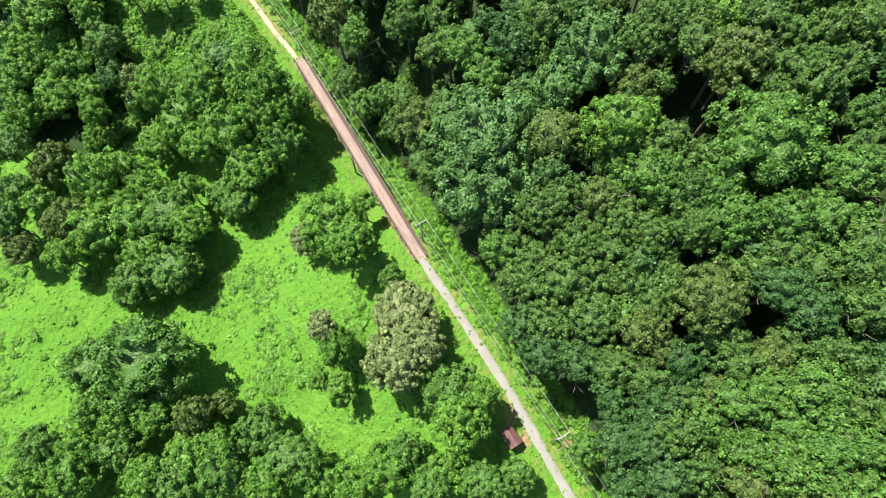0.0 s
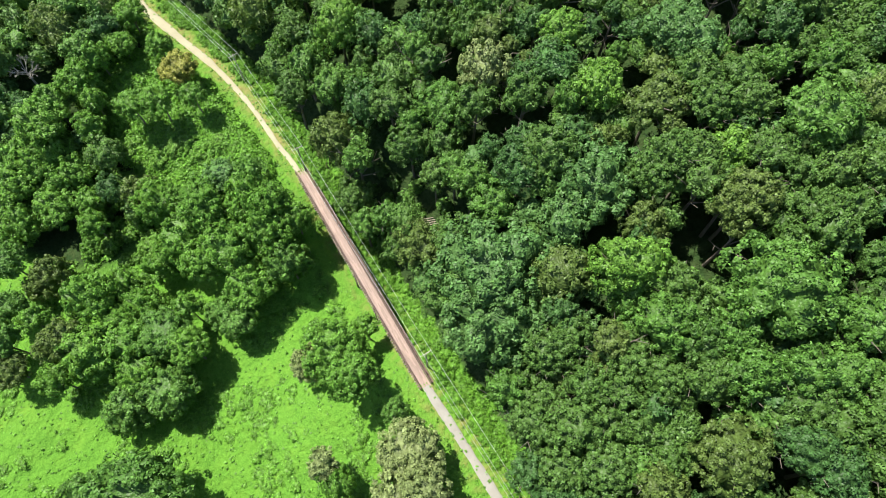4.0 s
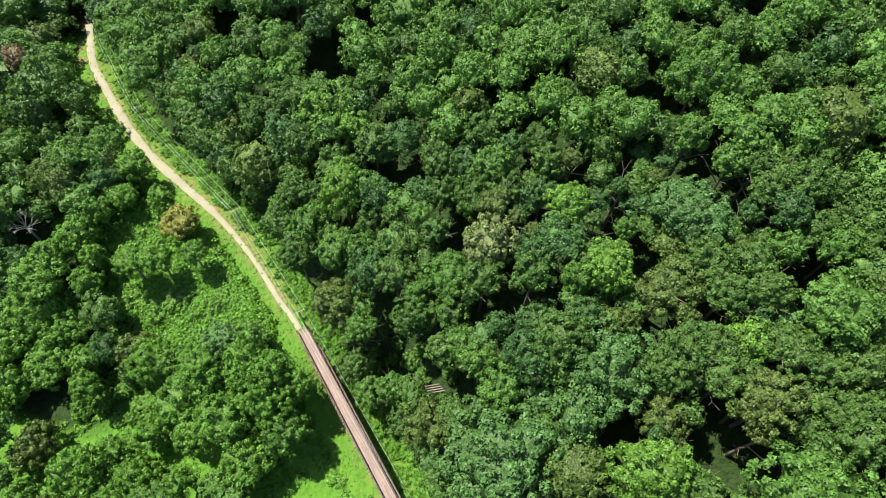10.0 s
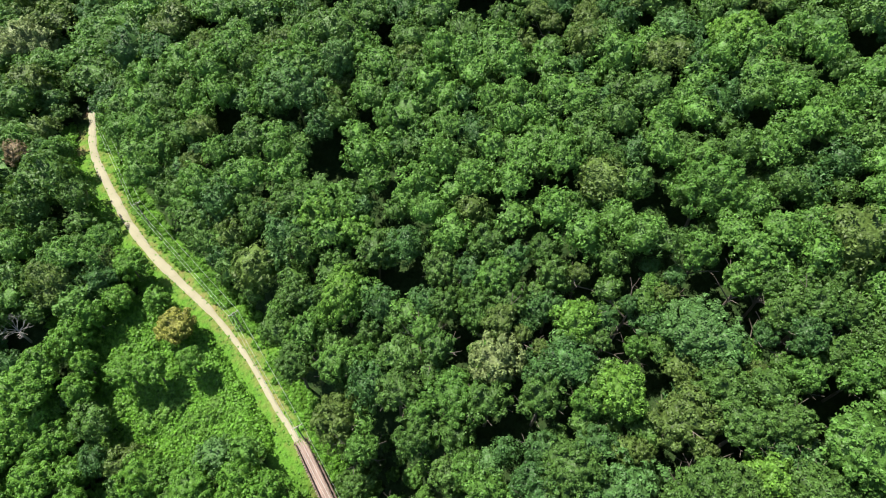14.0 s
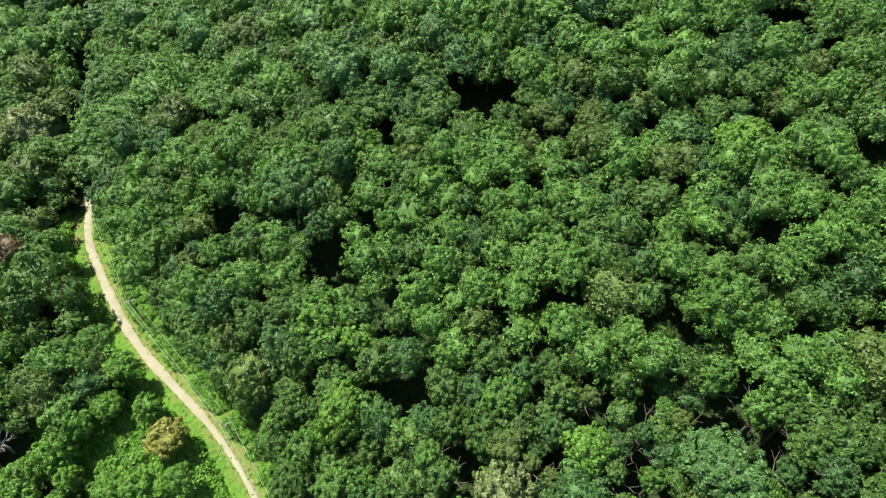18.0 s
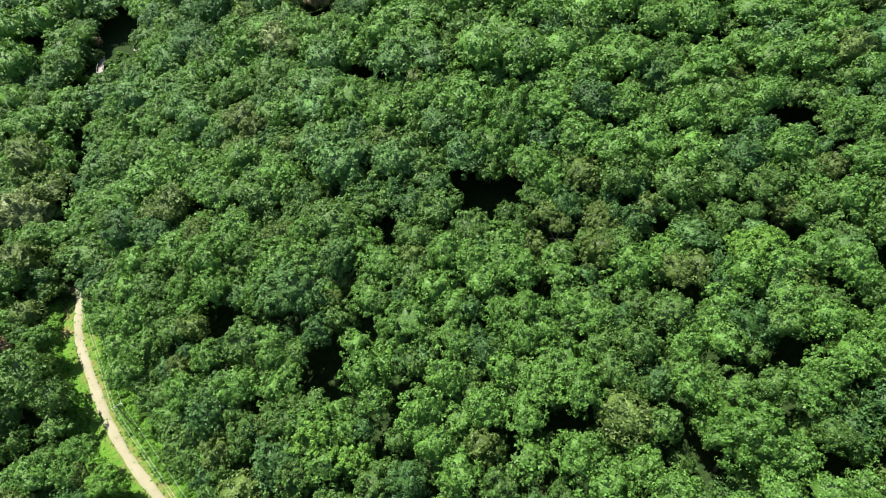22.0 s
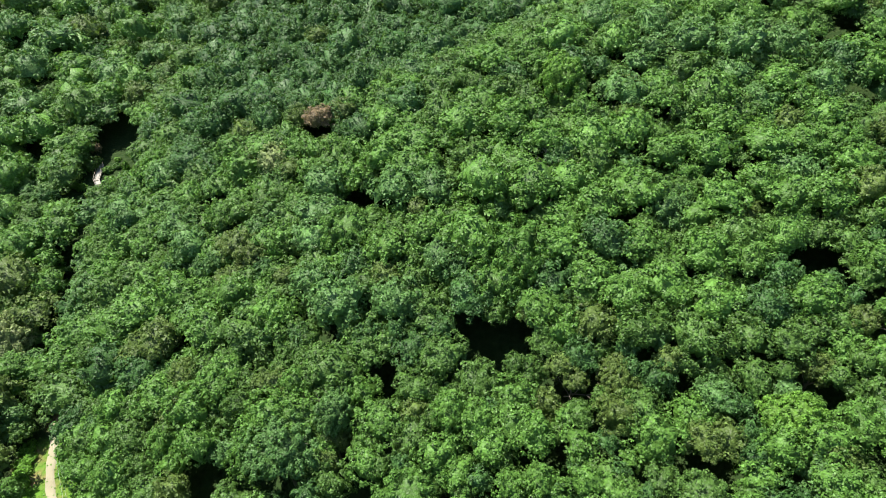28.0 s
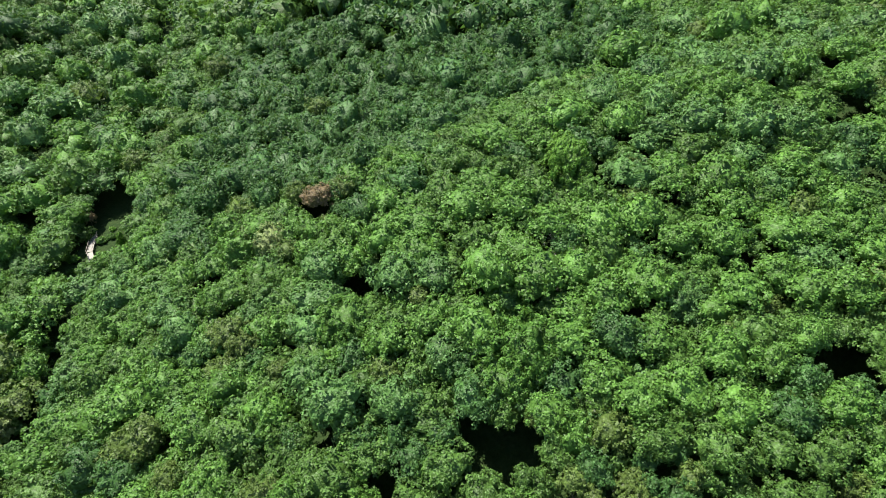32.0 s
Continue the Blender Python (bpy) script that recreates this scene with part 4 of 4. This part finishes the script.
def outlying(x, y):
    """True for the wood past the flanks and behind the crests that close the place."""
    return x < -98 - 0.36 * max(y - 150, 0) or x > 82 + 0.46 * max(y - 60, 0) or y < -22 or y > 345 + min(max(40 - x, 0) * 0.75, 150)


def cloud_shade(x, y):
    """True on the saddle behind the first crest; deep leaves there paint a cloud's shadow."""
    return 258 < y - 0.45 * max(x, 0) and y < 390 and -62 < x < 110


def far_woods():
    """The rest of the wood, in which nobody could count the trees."""
    rng = np.random.default_rng(11)
    kinds = ["green", "deep", "fresh", "olive", "mint", "rust", "pale"]
    classes = ((72, 6, 0.1, -0.1, 2), (60, 5, 0.112, -0.05, 2), (48, 4, 0.13, -0.05, 2), (34, 5, 0.15, -0.05, 2), (20, 3, 0.2, 0.0, 1))
    base = {k: [[crown(rng, n, m, size, rng.uniform(0.82, 1.1), rng.uniform(0.4, 0.8), low, net) for _ in range(6)] for n, m, size, low, net in classes] for k in kinds}
    out, cells = {k: [] for k in kinds}, {}

    def grow(x, y, z, r, h, k):
        th, c = rng.uniform(0, 6.28), base[k][4 if outlying(x, y) else 3 if r < 3.7 else 2 if y > 275 else 1 if y > 185 else 0][int(rng.integers(6))]
        rot = np.array(((math.cos(th), -math.sin(th), 0), (math.sin(th), math.cos(th), 0), (0, 0, 1)))
        wide = 1.1 if y > 170 else 0.95
        out[k].append(((c[0] * (wide * rng.uniform(0.88, 1.13), wide * rng.uniform(0.88, 1.13), rng.uniform(0.9, 1.25))) @ rot.T * r + (x, y, z + h - 0.8 * r), c[1], c[2]))

    def note(x, y, r):
        cells.setdefault((int(x // 20), int(y // 20)), []).append((x, y, r))

    def free(x, y, r, share):
        cx, cy = int(x // 20), int(y // 20)
        return not any((x - a) ** 2 + (y - b) ** 2 < (share * (r + q)) ** 2 for i in (-1, 0, 1) for j in (-1, 0, 1) for a, b, q in cells.get((cx + i, cy + j), ()))

    for x, y, r in placed:
        note(x, y, r)
    for ridge, k in RIDGES:
        for x, y, r in ridge:
            if any((x - a) ** 2 + (y - b) ** 2 < (q + 0.35 * r) ** 2 for a, b, q in GLADES + DARK_GAPS + NEAR_GAPS + VALLEY_GAPS):
                continue
            note(x, y, r)
            p = float(off_track(x, y)[0][0])
            # saddle crowns take cloud-dark leaves; half of those past y 165 take haze-pale ones
            k = "deep" if k != "rust" and cloud_shade(x, y) else ("fresh", "mint")[int(rng.integers(2))] if k in ("green", "deep") and y > 165 and rng.uniform() < 0.5 else k
            grow(x, y, float(land(x, y)[0]), r, float(tall(p, r)) + (4.5 if k == "rust" else 1.2), "olive" if k == "amber" else "fresh" if k == "vine" else k)
    tries = np.stack([rng.uniform(-400, 400, 90000), np.where(rng.uniform(0, 1, 90000) < 0.96, rng.uniform(-60, 600, 90000), rng.uniform(600, 760, 90000))], 1)
    mead, ground_z, off = meadow(tries[:, 0], tries[:, 1]), land(tries[:, 0], tries[:, 1]), off_track(tries[:, 0], tries[:, 1])[0]
    for n, ((x, y), m, z, p) in enumerate(zip(tries, mead, ground_z, off)):
        late = n > 55000 and y < 330 and not outlying(x, y)
        r = rng.uniform(2.2, 3.6) if late else rng.uniform(8, 12) if outlying(x, y) else rng.uniform(4.4, 6.6) if y > 300 else rng.uniform(3.9, 6.4) if p > 0 or y > 180 else rng.uniform(3.2, 5.5)
        if m > 0.25 or abs(p) < (4.5 + 0.5 * r if y < 188 else 3.5 + 0.55 * r if y < 310 else 3 + 0.5 * r) or abs(x) > 150 + 0.5 * max(y - 100, 0) or not free(x, y, r, (0.3 if y > 125 else 0.36) if late else 0.56):
            continue
        if any((x - a) ** 2 + (y - b) ** 2 < (q + 0.6 * r) ** 2 for a, b, q in GLADES + DARK_GAPS + NEAR_GAPS + VALLEY_GAPS):
            continue
        note(x, y, r)
        # leaf mix darkens for cloud on the saddle, pales past y 185 for haze
        k = "deep" if rng.uniform() < (0.95 if cloud_shade(x, y) else 0.1 if y > 360 else 0.0) else kinds[int(rng.choice(5, p=(0.4, 0.06, 0.37, 0.04, 0.13) if y > 185 else (0.58, 0.22, 0.11, 0.04, 0.05)))]
        grow(x, y, z, r, float(tall(p, r)) - (rng.uniform(-1.2, 1.4) + (2.5 if y < 120 else 0) if late else rng.uniform(-0.8, 3.5) if p > 0 and y < 320 else rng.uniform(-1.0, 5.5) + (3.5 if p < 0 and 170 < y < 330 else 0)), k)
    words = dict(zip(kinds, ("mid-green", "dark green and partly shade-coloured", "bright green", "olive-brown", "pale blue-green", "scattered rust-brown", "pale green")))
    for k in kinds:
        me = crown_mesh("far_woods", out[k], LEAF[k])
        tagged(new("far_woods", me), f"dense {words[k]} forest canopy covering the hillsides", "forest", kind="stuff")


far_woods()


# ---- bridge ----
def part(name, bm, mat, parent, label=""):
    me = bpy.data.meshes.new(name)
    bm.to_mesh(me)
    bm.free()
    me.materials.append(mat)
    ob = new(name, me)
    ob.parent = parent
    if label:
        ob["label"] = label
    return ob


def box(bm, a, b, bevel=0.0):
    """A box from corner a to corner b, its edges broken by bevel metres."""
    m = Matrix.Translation((Vector(a) + Vector(b)) / 2) @ Matrix.Diagonal((*(Vector(b) - Vector(a)), 1))
    made = bmesh.ops.create_cube(bm, size=1, matrix=m)["verts"]
    if bevel:
        bmesh.ops.bevel(bm, geom=list({e for v in made for e in v.link_edges}), offset=bevel, segments=1, affect="EDGES")
    return bm


def boxed(*boxes, bevel=0.0):
    bm = bmesh.new()
    for a, b in boxes:
        box(bm, a, b, bevel)
    return bm


def again(ob, name, **place):
    """Another object on the same mesh and under the same parent."""
    o = new(name, ob.data)
    o.parent = ob.parent
    for key, value in ob.items():
        if key == "label":
            o["label"] = value
    o.location = place.get("at", (0, 0, 0))
    o.rotation_euler = place.get("turn", (0, 0, 0))
    return o


def footbridge():
    span = (BRIDGE_B - BRIDGE_A).length
    ob = tagged(new("footbridge"), "long timber trestle footbridge with reddish plank deck over a gully", "bridge")
    ob.location = BRIDGE_A
    ob.rotation_euler[2] = math.atan2(BRIDGE_B.y - BRIDGE_A.y, BRIDGE_B.x - BRIDGE_A.x)
    ob.scale[1] = 0.86
    for y in (-1.0, 1.0):
        part("girder", boxed(((-0.4, y - 0.2, -1.15), (span + 0.4, y + 0.2, -0.24)), bevel=0.03), DARKWOOD, ob, "dark timber girder")
    tie = part("tie", boxed(((-0.12, -1.5, -0.22), (0.12, 1.72, 0.0)), bevel=0.02), TIEWOOD, ob)
    n = int(span / 0.52)
    for i in range(n):
        if i == 0:
            tie.location = (0.2, 0, 0)
        else:
            again(tie, "tie", at=(0.2 + i * (span - 0.4) / (n - 1), random.uniform(-0.06, 0.06), 0))
    step, first = span / 20, None
    for i in range(20):
        for k in range(9):
            at = (i * step + (k * 0.93) % step - 1.2 + random.uniform(-0.03, 0.03), -0.96 + k * 0.216, random.uniform(0, 0.006))
            if first is None:
                first = part("plank", boxed(((0.02, 0, 0.004), (step - 0.02, 0.207, 0.065))), DECKWOOD, ob, "worn pinkish-brown deck plank")
                first.location = at
            else:
                again(first, "plank", at=at)
    part("side_board", boxed(((0, -1.86, 0.004), (span, -1.45, 0.09)), bevel=0.02), DARKWOOD, ob, "dark red-brown side board")
    for y in (-1.17, 1.28):
        part("kerb_timber", boxed(((0, y - 0.11, 0.004), (span, y + 0.11, 0.2)), bevel=0.02), DARKWOOD, ob, "dark brown kerb timber")
        part("top_rail", boxed(((-0.1, y - 0.08, 1.08), (span + 0.1, y + 0.08, 1.14)), bevel=0.01), DARKWOOD, ob, "dark brown handrail")
        part("middle_rail", boxed(((0, y - 0.03, 0.58), (span, y + 0.03, 0.7)), bevel=0.01), DARKWOOD, ob)
    post = part("rail_post", boxed(((-0.06, -0.06, -0.2), (0.06, 0.06, 1.08)), bevel=0.01), DARKWOOD, ob)
    post.location = (0.15, -1.37, 0)
    for i in range(28):
        for y in (-1.37, 1.45):
            if i or y > 0:
                again(post, "rail_post", at=(0.15 + i * (span - 0.3) / 27, y, 0))
    for x in (9, 18, 26.5, 35, 44):
        foot = BRIDGE_A + (BRIDGE_B - BRIDGE_A).normalized() * x
        low = float(land(foot.x, foot.y)[0]) - 0.6
        part("cap_beam", boxed(((x - 0.2, -1.7, -1.55), (x + 0.2, 1.7, -1.152)), bevel=0.02), DARKWOOD, ob)
        for y in (-1.3, -0.45, 0.45, 1.3):
            bm = bmesh.new()
            tube(bm, (x, y * 1.05, low), (x, y, -1.5), 0.2, 0.17, 10)
            part("pile", bm, DARKWOOD, ob, "dark timber pile")
    for x in (-0.7, span + 0.1):
        part("abutment", boxed(((x, -2.1, -3.0), (x + 0.6, 2.1, -0.25)), bevel=0.05), GREYWOOD, ob, "grey abutment wall")


footbridge()


# ---- power line ----
POLES = [(35.7, -30.5), (19.0, 4.7), (0.1, 42.2), (-21.8, 86.6), (-35.8, 112.5), (-61.7, 145.6), (-79.9, 182.0)]


def utility_pole(x, y, turn):
    ob = tagged(new("utility_pole"), "grey wooden power pole with a pale crossarm beside the path", "power pole", "power poles")
    base = float(land(x, y)[0])
    ob.location, ob.rotation_euler[2] = (x, y, base), turn
    top = 8.6 - base
    bm = bmesh.new()
    tube(bm, (0, 0, -0.8), (0, 0, top), 0.15, 0.10, 12)
    part("pole", bm, GREYWOOD, ob)
    arm = part("crossarm", boxed(((0.09, -1.15, top - 0.55), (0.21, 1.15, top - 0.40)), bevel=0.015), PALEWOOD, ob, "pale timber crossarm")
    for y0 in (-0.75, 0.75):
        bm = bmesh.new()
        tube(bm, (0.15, y0, top - 0.55), (0.11, y0 * 0.08, top - 1.25), 0.02, 0.02, 5)
        part("brace", bm, WIRE, arm, "thin metal brace")
    for y0 in (-1.05, 0.45, 1.05):
        bm = bmesh.new()
        tube(bm, (0.15, y0, top - 0.40), (0.15, y0, top - 0.27), 0.035, 0.035, 8)
        tube(bm, (0.15, y0, top - 0.30), (0.15, y0, top - 0.20), 0.06, 0.045, 8)
        part("insulator", bm, CERAMIC, arm, "grey ceramic insulator")
    return [ob.matrix_basis @ Vector((0.15, y0, top - 0.2)) for y0 in (-1.05, 0.45, 1.05)]


heads = []
for i, (x, y) in enumerate(POLES):
    a, b = POLES[max(i - 1, 0)], POLES[min(i + 1, len(POLES) - 1)]
    heads.append(utility_pole(x, y, math.atan2(b[1] - a[1], b[0] - a[0])))
for a, b in zip(heads, heads[1:]):
    for p, q in zip(a, b):
        bm = bmesh.new()
        line = [p.lerp(q, t / 12) - Vector((0, 0, 2.4 * (t / 12) * (1 - t / 12))) for t in range(13)]
        rings = [[bm.verts.new(u + Vector((0.02 * dx, 0.02 * dx * 0.5, 0.02 * dz))) for dx, dz in ((1, 0), (0, 1), (-1, 0), (0, -1))] for u in line]
        for u, v in zip(rings, rings[1:]):
            for k in range(4):
                bm.faces.new((u[k], u[(k + 1) % 4], v[(k + 1) % 4], v[k]))
        bm.faces.new(rings[0][::-1])
        bm.faces.new(rings[-1])
        me = bpy.data.meshes.new("power_wire")
        bm.to_mesh(me)
        bm.free()
        me.materials.append(WIRE)
        tagged(new("power_wire", me), "thin pale sagging power wire strung between wooden poles", "wire", "power wires")


# ---- shelters ----
def shelter(x, y, turn, wide, deep):
    ob = tagged(new("trail_shelter"), "small open shelter with a red-brown pitched roof beside the path", "shelter", "trail shelters")
    ob.location, ob.rotation_euler[2] = (x, y, float(land(x, y)[0])), turn
    for s in (-1, 1):
        bm = bmesh.new()
        for k in range(8):
            y0, y1 = -deep / 2 + k * deep / 8, -deep / 2 + (k + 1) * deep / 8 - 0.03
            vs = [bm.verts.new(v) for v in ((0, y0, 2.75), (0, y1, 2.75), (s * wide / 2, y1, 2.1), (s * wide / 2, y0, 2.1),
                                            (0, y0, 2.81), (0, y1, 2.81), (s * wide / 2, y1, 2.16), (s * wide / 2, y0, 2.16))]
            for f in ((0, 1, 2, 3), (7, 6, 5, 4), (0, 4, 5, 1), (2, 6, 7, 3), (1, 5, 6, 2), (0, 3, 7, 4)):
                bm.faces.new([vs[i] for i in f])
        bmesh.ops.recalc_face_normals(bm, faces=bm.faces)
        part("roof_slope", bm, REDMETAL, ob, "red-brown ribbed roof slope")
    part("ridge_cap", boxed(((-0.12, -deep / 2 - 0.03, 2.78), (0.12, deep / 2 + 0.03, 2.86)), bevel=0.02), REDMETAL, ob)
    for sx in (-1, 1):
        part("eaves_beam", boxed(((sx * (wide / 2 - 0.3) - 0.06, -deep / 2, 2.06), (sx * (wide / 2 - 0.3) + 0.06, deep / 2, 2.18)), bevel=0.01), DARKWOOD, ob)
        for sy in (-1, 1):
            part("post", boxed(((sx * (wide / 2 - 0.3) - 0.07, sy * (deep / 2 - 0.3) - 0.07, -0.4), (sx * (wide / 2 - 0.3) + 0.07, sy * (deep / 2 - 0.3) + 0.07, 2.06)), bevel=0.01), DARKWOOD, ob)
    part("bench_seat", boxed(((-wide / 2 + 0.35, -deep / 2 + 0.4, 0.42), (-wide / 2 + 0.75, deep / 2 - 0.4, 0.47)), bevel=0.01), DECKWOOD, ob)
    for sy in (-1, 1):
        part("bench_leg", boxed(((-wide / 2 + 0.4, sy * (deep / 2 - 0.6) - 0.05, -0.3), (-wide / 2 + 0.7, sy * (deep / 2 - 0.6) + 0.05, 0.42)), bevel=0.01), DARKWOOD, ob)


shelter(11.5, 5.8, radians(28), 2.3, 3.4)


# ---- plank platform in a gap of the wood ----
def plank_platform(x, y, turn):
    ob = tagged(new("plank_platform"), "weathered plank platform on posts in a gap of the wood", "platform")
    base = float(land(x, y)[0])
    ob.location, ob.rotation_euler[2] = (x, y, base + 1.0), turn
    plank = part("plank", boxed(((-1.9, -0.09, 0.12), (1.9, 0.09, 0.18)), bevel=0.01), TIEWOOD, ob, "weathered brown plank")
    plank.location = (0.1, -0.7, 0)
    for k in range(1, 4):
        again(plank, "plank", at=(random.uniform(-0.15, 0.15), -0.7 + 0.47 * k, 0))
    for sx in (-1.8, 1.8):
        part("bearer", boxed(((sx - 0.07, -1.0, -0.04), (sx + 0.07, 1.0, 0.12)), bevel=0.01), DARKWOOD, ob)
        for sy in (-0.8, 0.8):
            part("post", boxed(((sx - 0.08, sy - 0.08, -4.0), (sx + 0.08, sy + 0.08, -0.04)), bevel=0.01), DARKWOOD, ob)


plank_platform(3.1, 70.3, radians(4))


# ---- bare dead trees ----
def dead_tree(x, y, height, rng):
    ob = tagged(new("dead_tree"), "leafless dead tree with bleached grey branches among green crowns", "dead tree", "dead trees")
    ob.location = (x, y, float(land(x, y)[0]))
    bm = bmesh.new()
    tube(bm, (0, 0, -0.5), (0.2, 0.1, height * 0.62), 0.3, 0.17, 9)
    part("trunk", bm, PALEWOOD, ob)
    for i in range(9):
        th, z = i * 2.4, height * rng.uniform(0.5, 0.64)
        bm = bmesh.new()

        def fork(a, d, length, radius, depth):
            b = a + d * length
            tube(bm, a, b, radius, radius * 0.6, 5)
            if depth:
                for _ in range(3):
                    e = (d + Vector(rng.normal(size=3)) * 0.42 + Vector((0, 0, 0.1))).normalized()
                    fork(b, e, length * 0.62, radius * 0.58, depth - 1)

        fork(Vector((0.15, 0.1, z)), Vector((math.cos(th), math.sin(th), rng.uniform(0.5, 1.6))).normalized(), height * 0.2, 0.10, 3)
        part("limb", bm, PALEWOOD, ob)


bare = np.random.default_rng(3)
for x, y, height in BARE:
    dead_tree(x, y, height, bare)


# ---- boardwalk in the far valley ----
def boardwalk(points, wide, label):
    ob = tagged(new("boardwalk"), label, "boardwalk", "boardwalks")
    mid = Vector(points[len(points) // 2])
    ob.location = (mid.x, mid.y, max(float(land(x, y)[0]) for x, y in points) + 0.9)
    for p, q in zip(points, points[1:]):
        d = Vector(q) - Vector(p)
        turn, at, run = math.atan2(d.y, d.x), (p[0] - mid.x, p[1] - mid.y, 0), d.length
        deck = part("deck", boxed(*(((k * 0.5, -wide / 2, 0), (k * 0.5 + 0.46, wide / 2, 0.07)) for k in range(int(run / 0.5)))), PALEWOOD, ob, "bleached plank deck")
        deck.location, deck.rotation_euler[2] = at, turn
        for s in (-1, 1):
            rail = part("handrail", boxed(((0, s * wide / 2 - 0.06, 1.0), (run, s * wide / 2 + 0.06, 1.09)), bevel=0.01), GREYWOOD, ob)
            rail.location, rail.rotation_euler[2] = at, turn
            for k in range(int(run / 2) + 1):
                post = part("post", boxed(((k * 2, s * wide / 2 - 0.07, -4), (k * 2 + 0.14, s * wide / 2 + 0.07, 1.0)), bevel=0.01), GREYWOOD, ob)
                post.location, post.rotation_euler[2] = at, turn


boardwalk([(-96.4, 277.9), (-100.3, 284.2), (-103.2, 290.0), (-105.2, 301.8)], 1.9, "bleached wooden boardwalk with handrails in a valley clearing")
boardwalk([(-93.5, 303.9), (-88.1, 305.1)], 1.6, "pale plank footbridge with dark handrails over the valley stream")


# ---- low plants ----
def low_plants():
    """Herbs, creepers and bushes over the open ground."""
    rng = np.random.default_rng(21)
    net = [crown(rng, 10, 4, 0.26, 0.6, 0.6, 0.0, 1, 0.85, 0.06) for _ in range(6)]
    xy = np.stack([rng.uniform(-112, 60, 90000), rng.uniform(-35, 192, 90000)], 1)
    p, z, m = off_track(xy[:, 0], xy[:, 1])[0], land(xy[:, 0], xy[:, 1]), meadow(xy[:, 0], xy[:, 1])
    lump = np.array([noise.noise(Vector((a * 0.11, b * 0.11, 0))) + 0.5 * noise.noise(Vector((a * 0.35, b * 0.35, 4))) for a, b in xy])
    herbs, bushes = [], []
    for (x, y), off, h, open_here, q in zip(xy, p, z, m, lump):
        if open_here < 0.35 or abs(off) < (0.95 if y > 112 else 0.55) or (abs(off) < 1.9 and (rng.uniform() < 0.35 or math.hypot(x + 11.6, y - 62.6) < 26.8)):
            continue
        verge = -5 < off < 2.6
        if len(bushes) < 4800 and not verge and q > (0.12 if off < -12 and y < 85 else -0.6 if y > 85 and off < 0 else -0.35 if off > 0 else 0.2) and rng.uniform() < (0.6 if y > 85 and off < 0 else 0.5 if off > 0 else 0.22):
            r = rng.uniform(0.45, 1.3) * (1.7 if off < 0 and y > 85 else 1.0 if off < 0 else 0.85)
            th = rng.uniform(0, 6.28)
            rot = np.array(((math.cos(th), -math.sin(th), 0), (math.sin(th), math.cos(th), 0), (0, 0, 1)))
            c = net[int(rng.integers(6))]
            bushes.append((c[0] @ rot.T * (r, r, r * (0.55 if off < -6 and y < 85 else 1)) + (x, y, h + 0.1 * r), c[1], c[2]))
        elif rng.uniform() < (0.5 if abs(off) < 1.9 else 0.2):
            herbs.append((x, y, h + 0.06))
    herbs = np.array(herbs)
    up = np.tile((0.0, 0.0, 1.0), (len(herbs), 1))
    tufts = sprays(rng, herbs, up, rng.uniform(0.05, 0.22, len(herbs)), 6, 0.2, 2.0)
    none = np.zeros((0, 3), int)
    tagged(new("meadow_herbs", crown_mesh("meadow_herbs", [(tufts, none, 0)], LEAF["herb"])), "bright green low herbs and creepers covering the meadow", "herbs", kind="stuff")
    tagged(new("bushes", crown_mesh("bushes", bushes, LEAF["herb"])), "low rounded bright green bushes smothered in creepers", "bushes", kind="stuff")


low_plants()
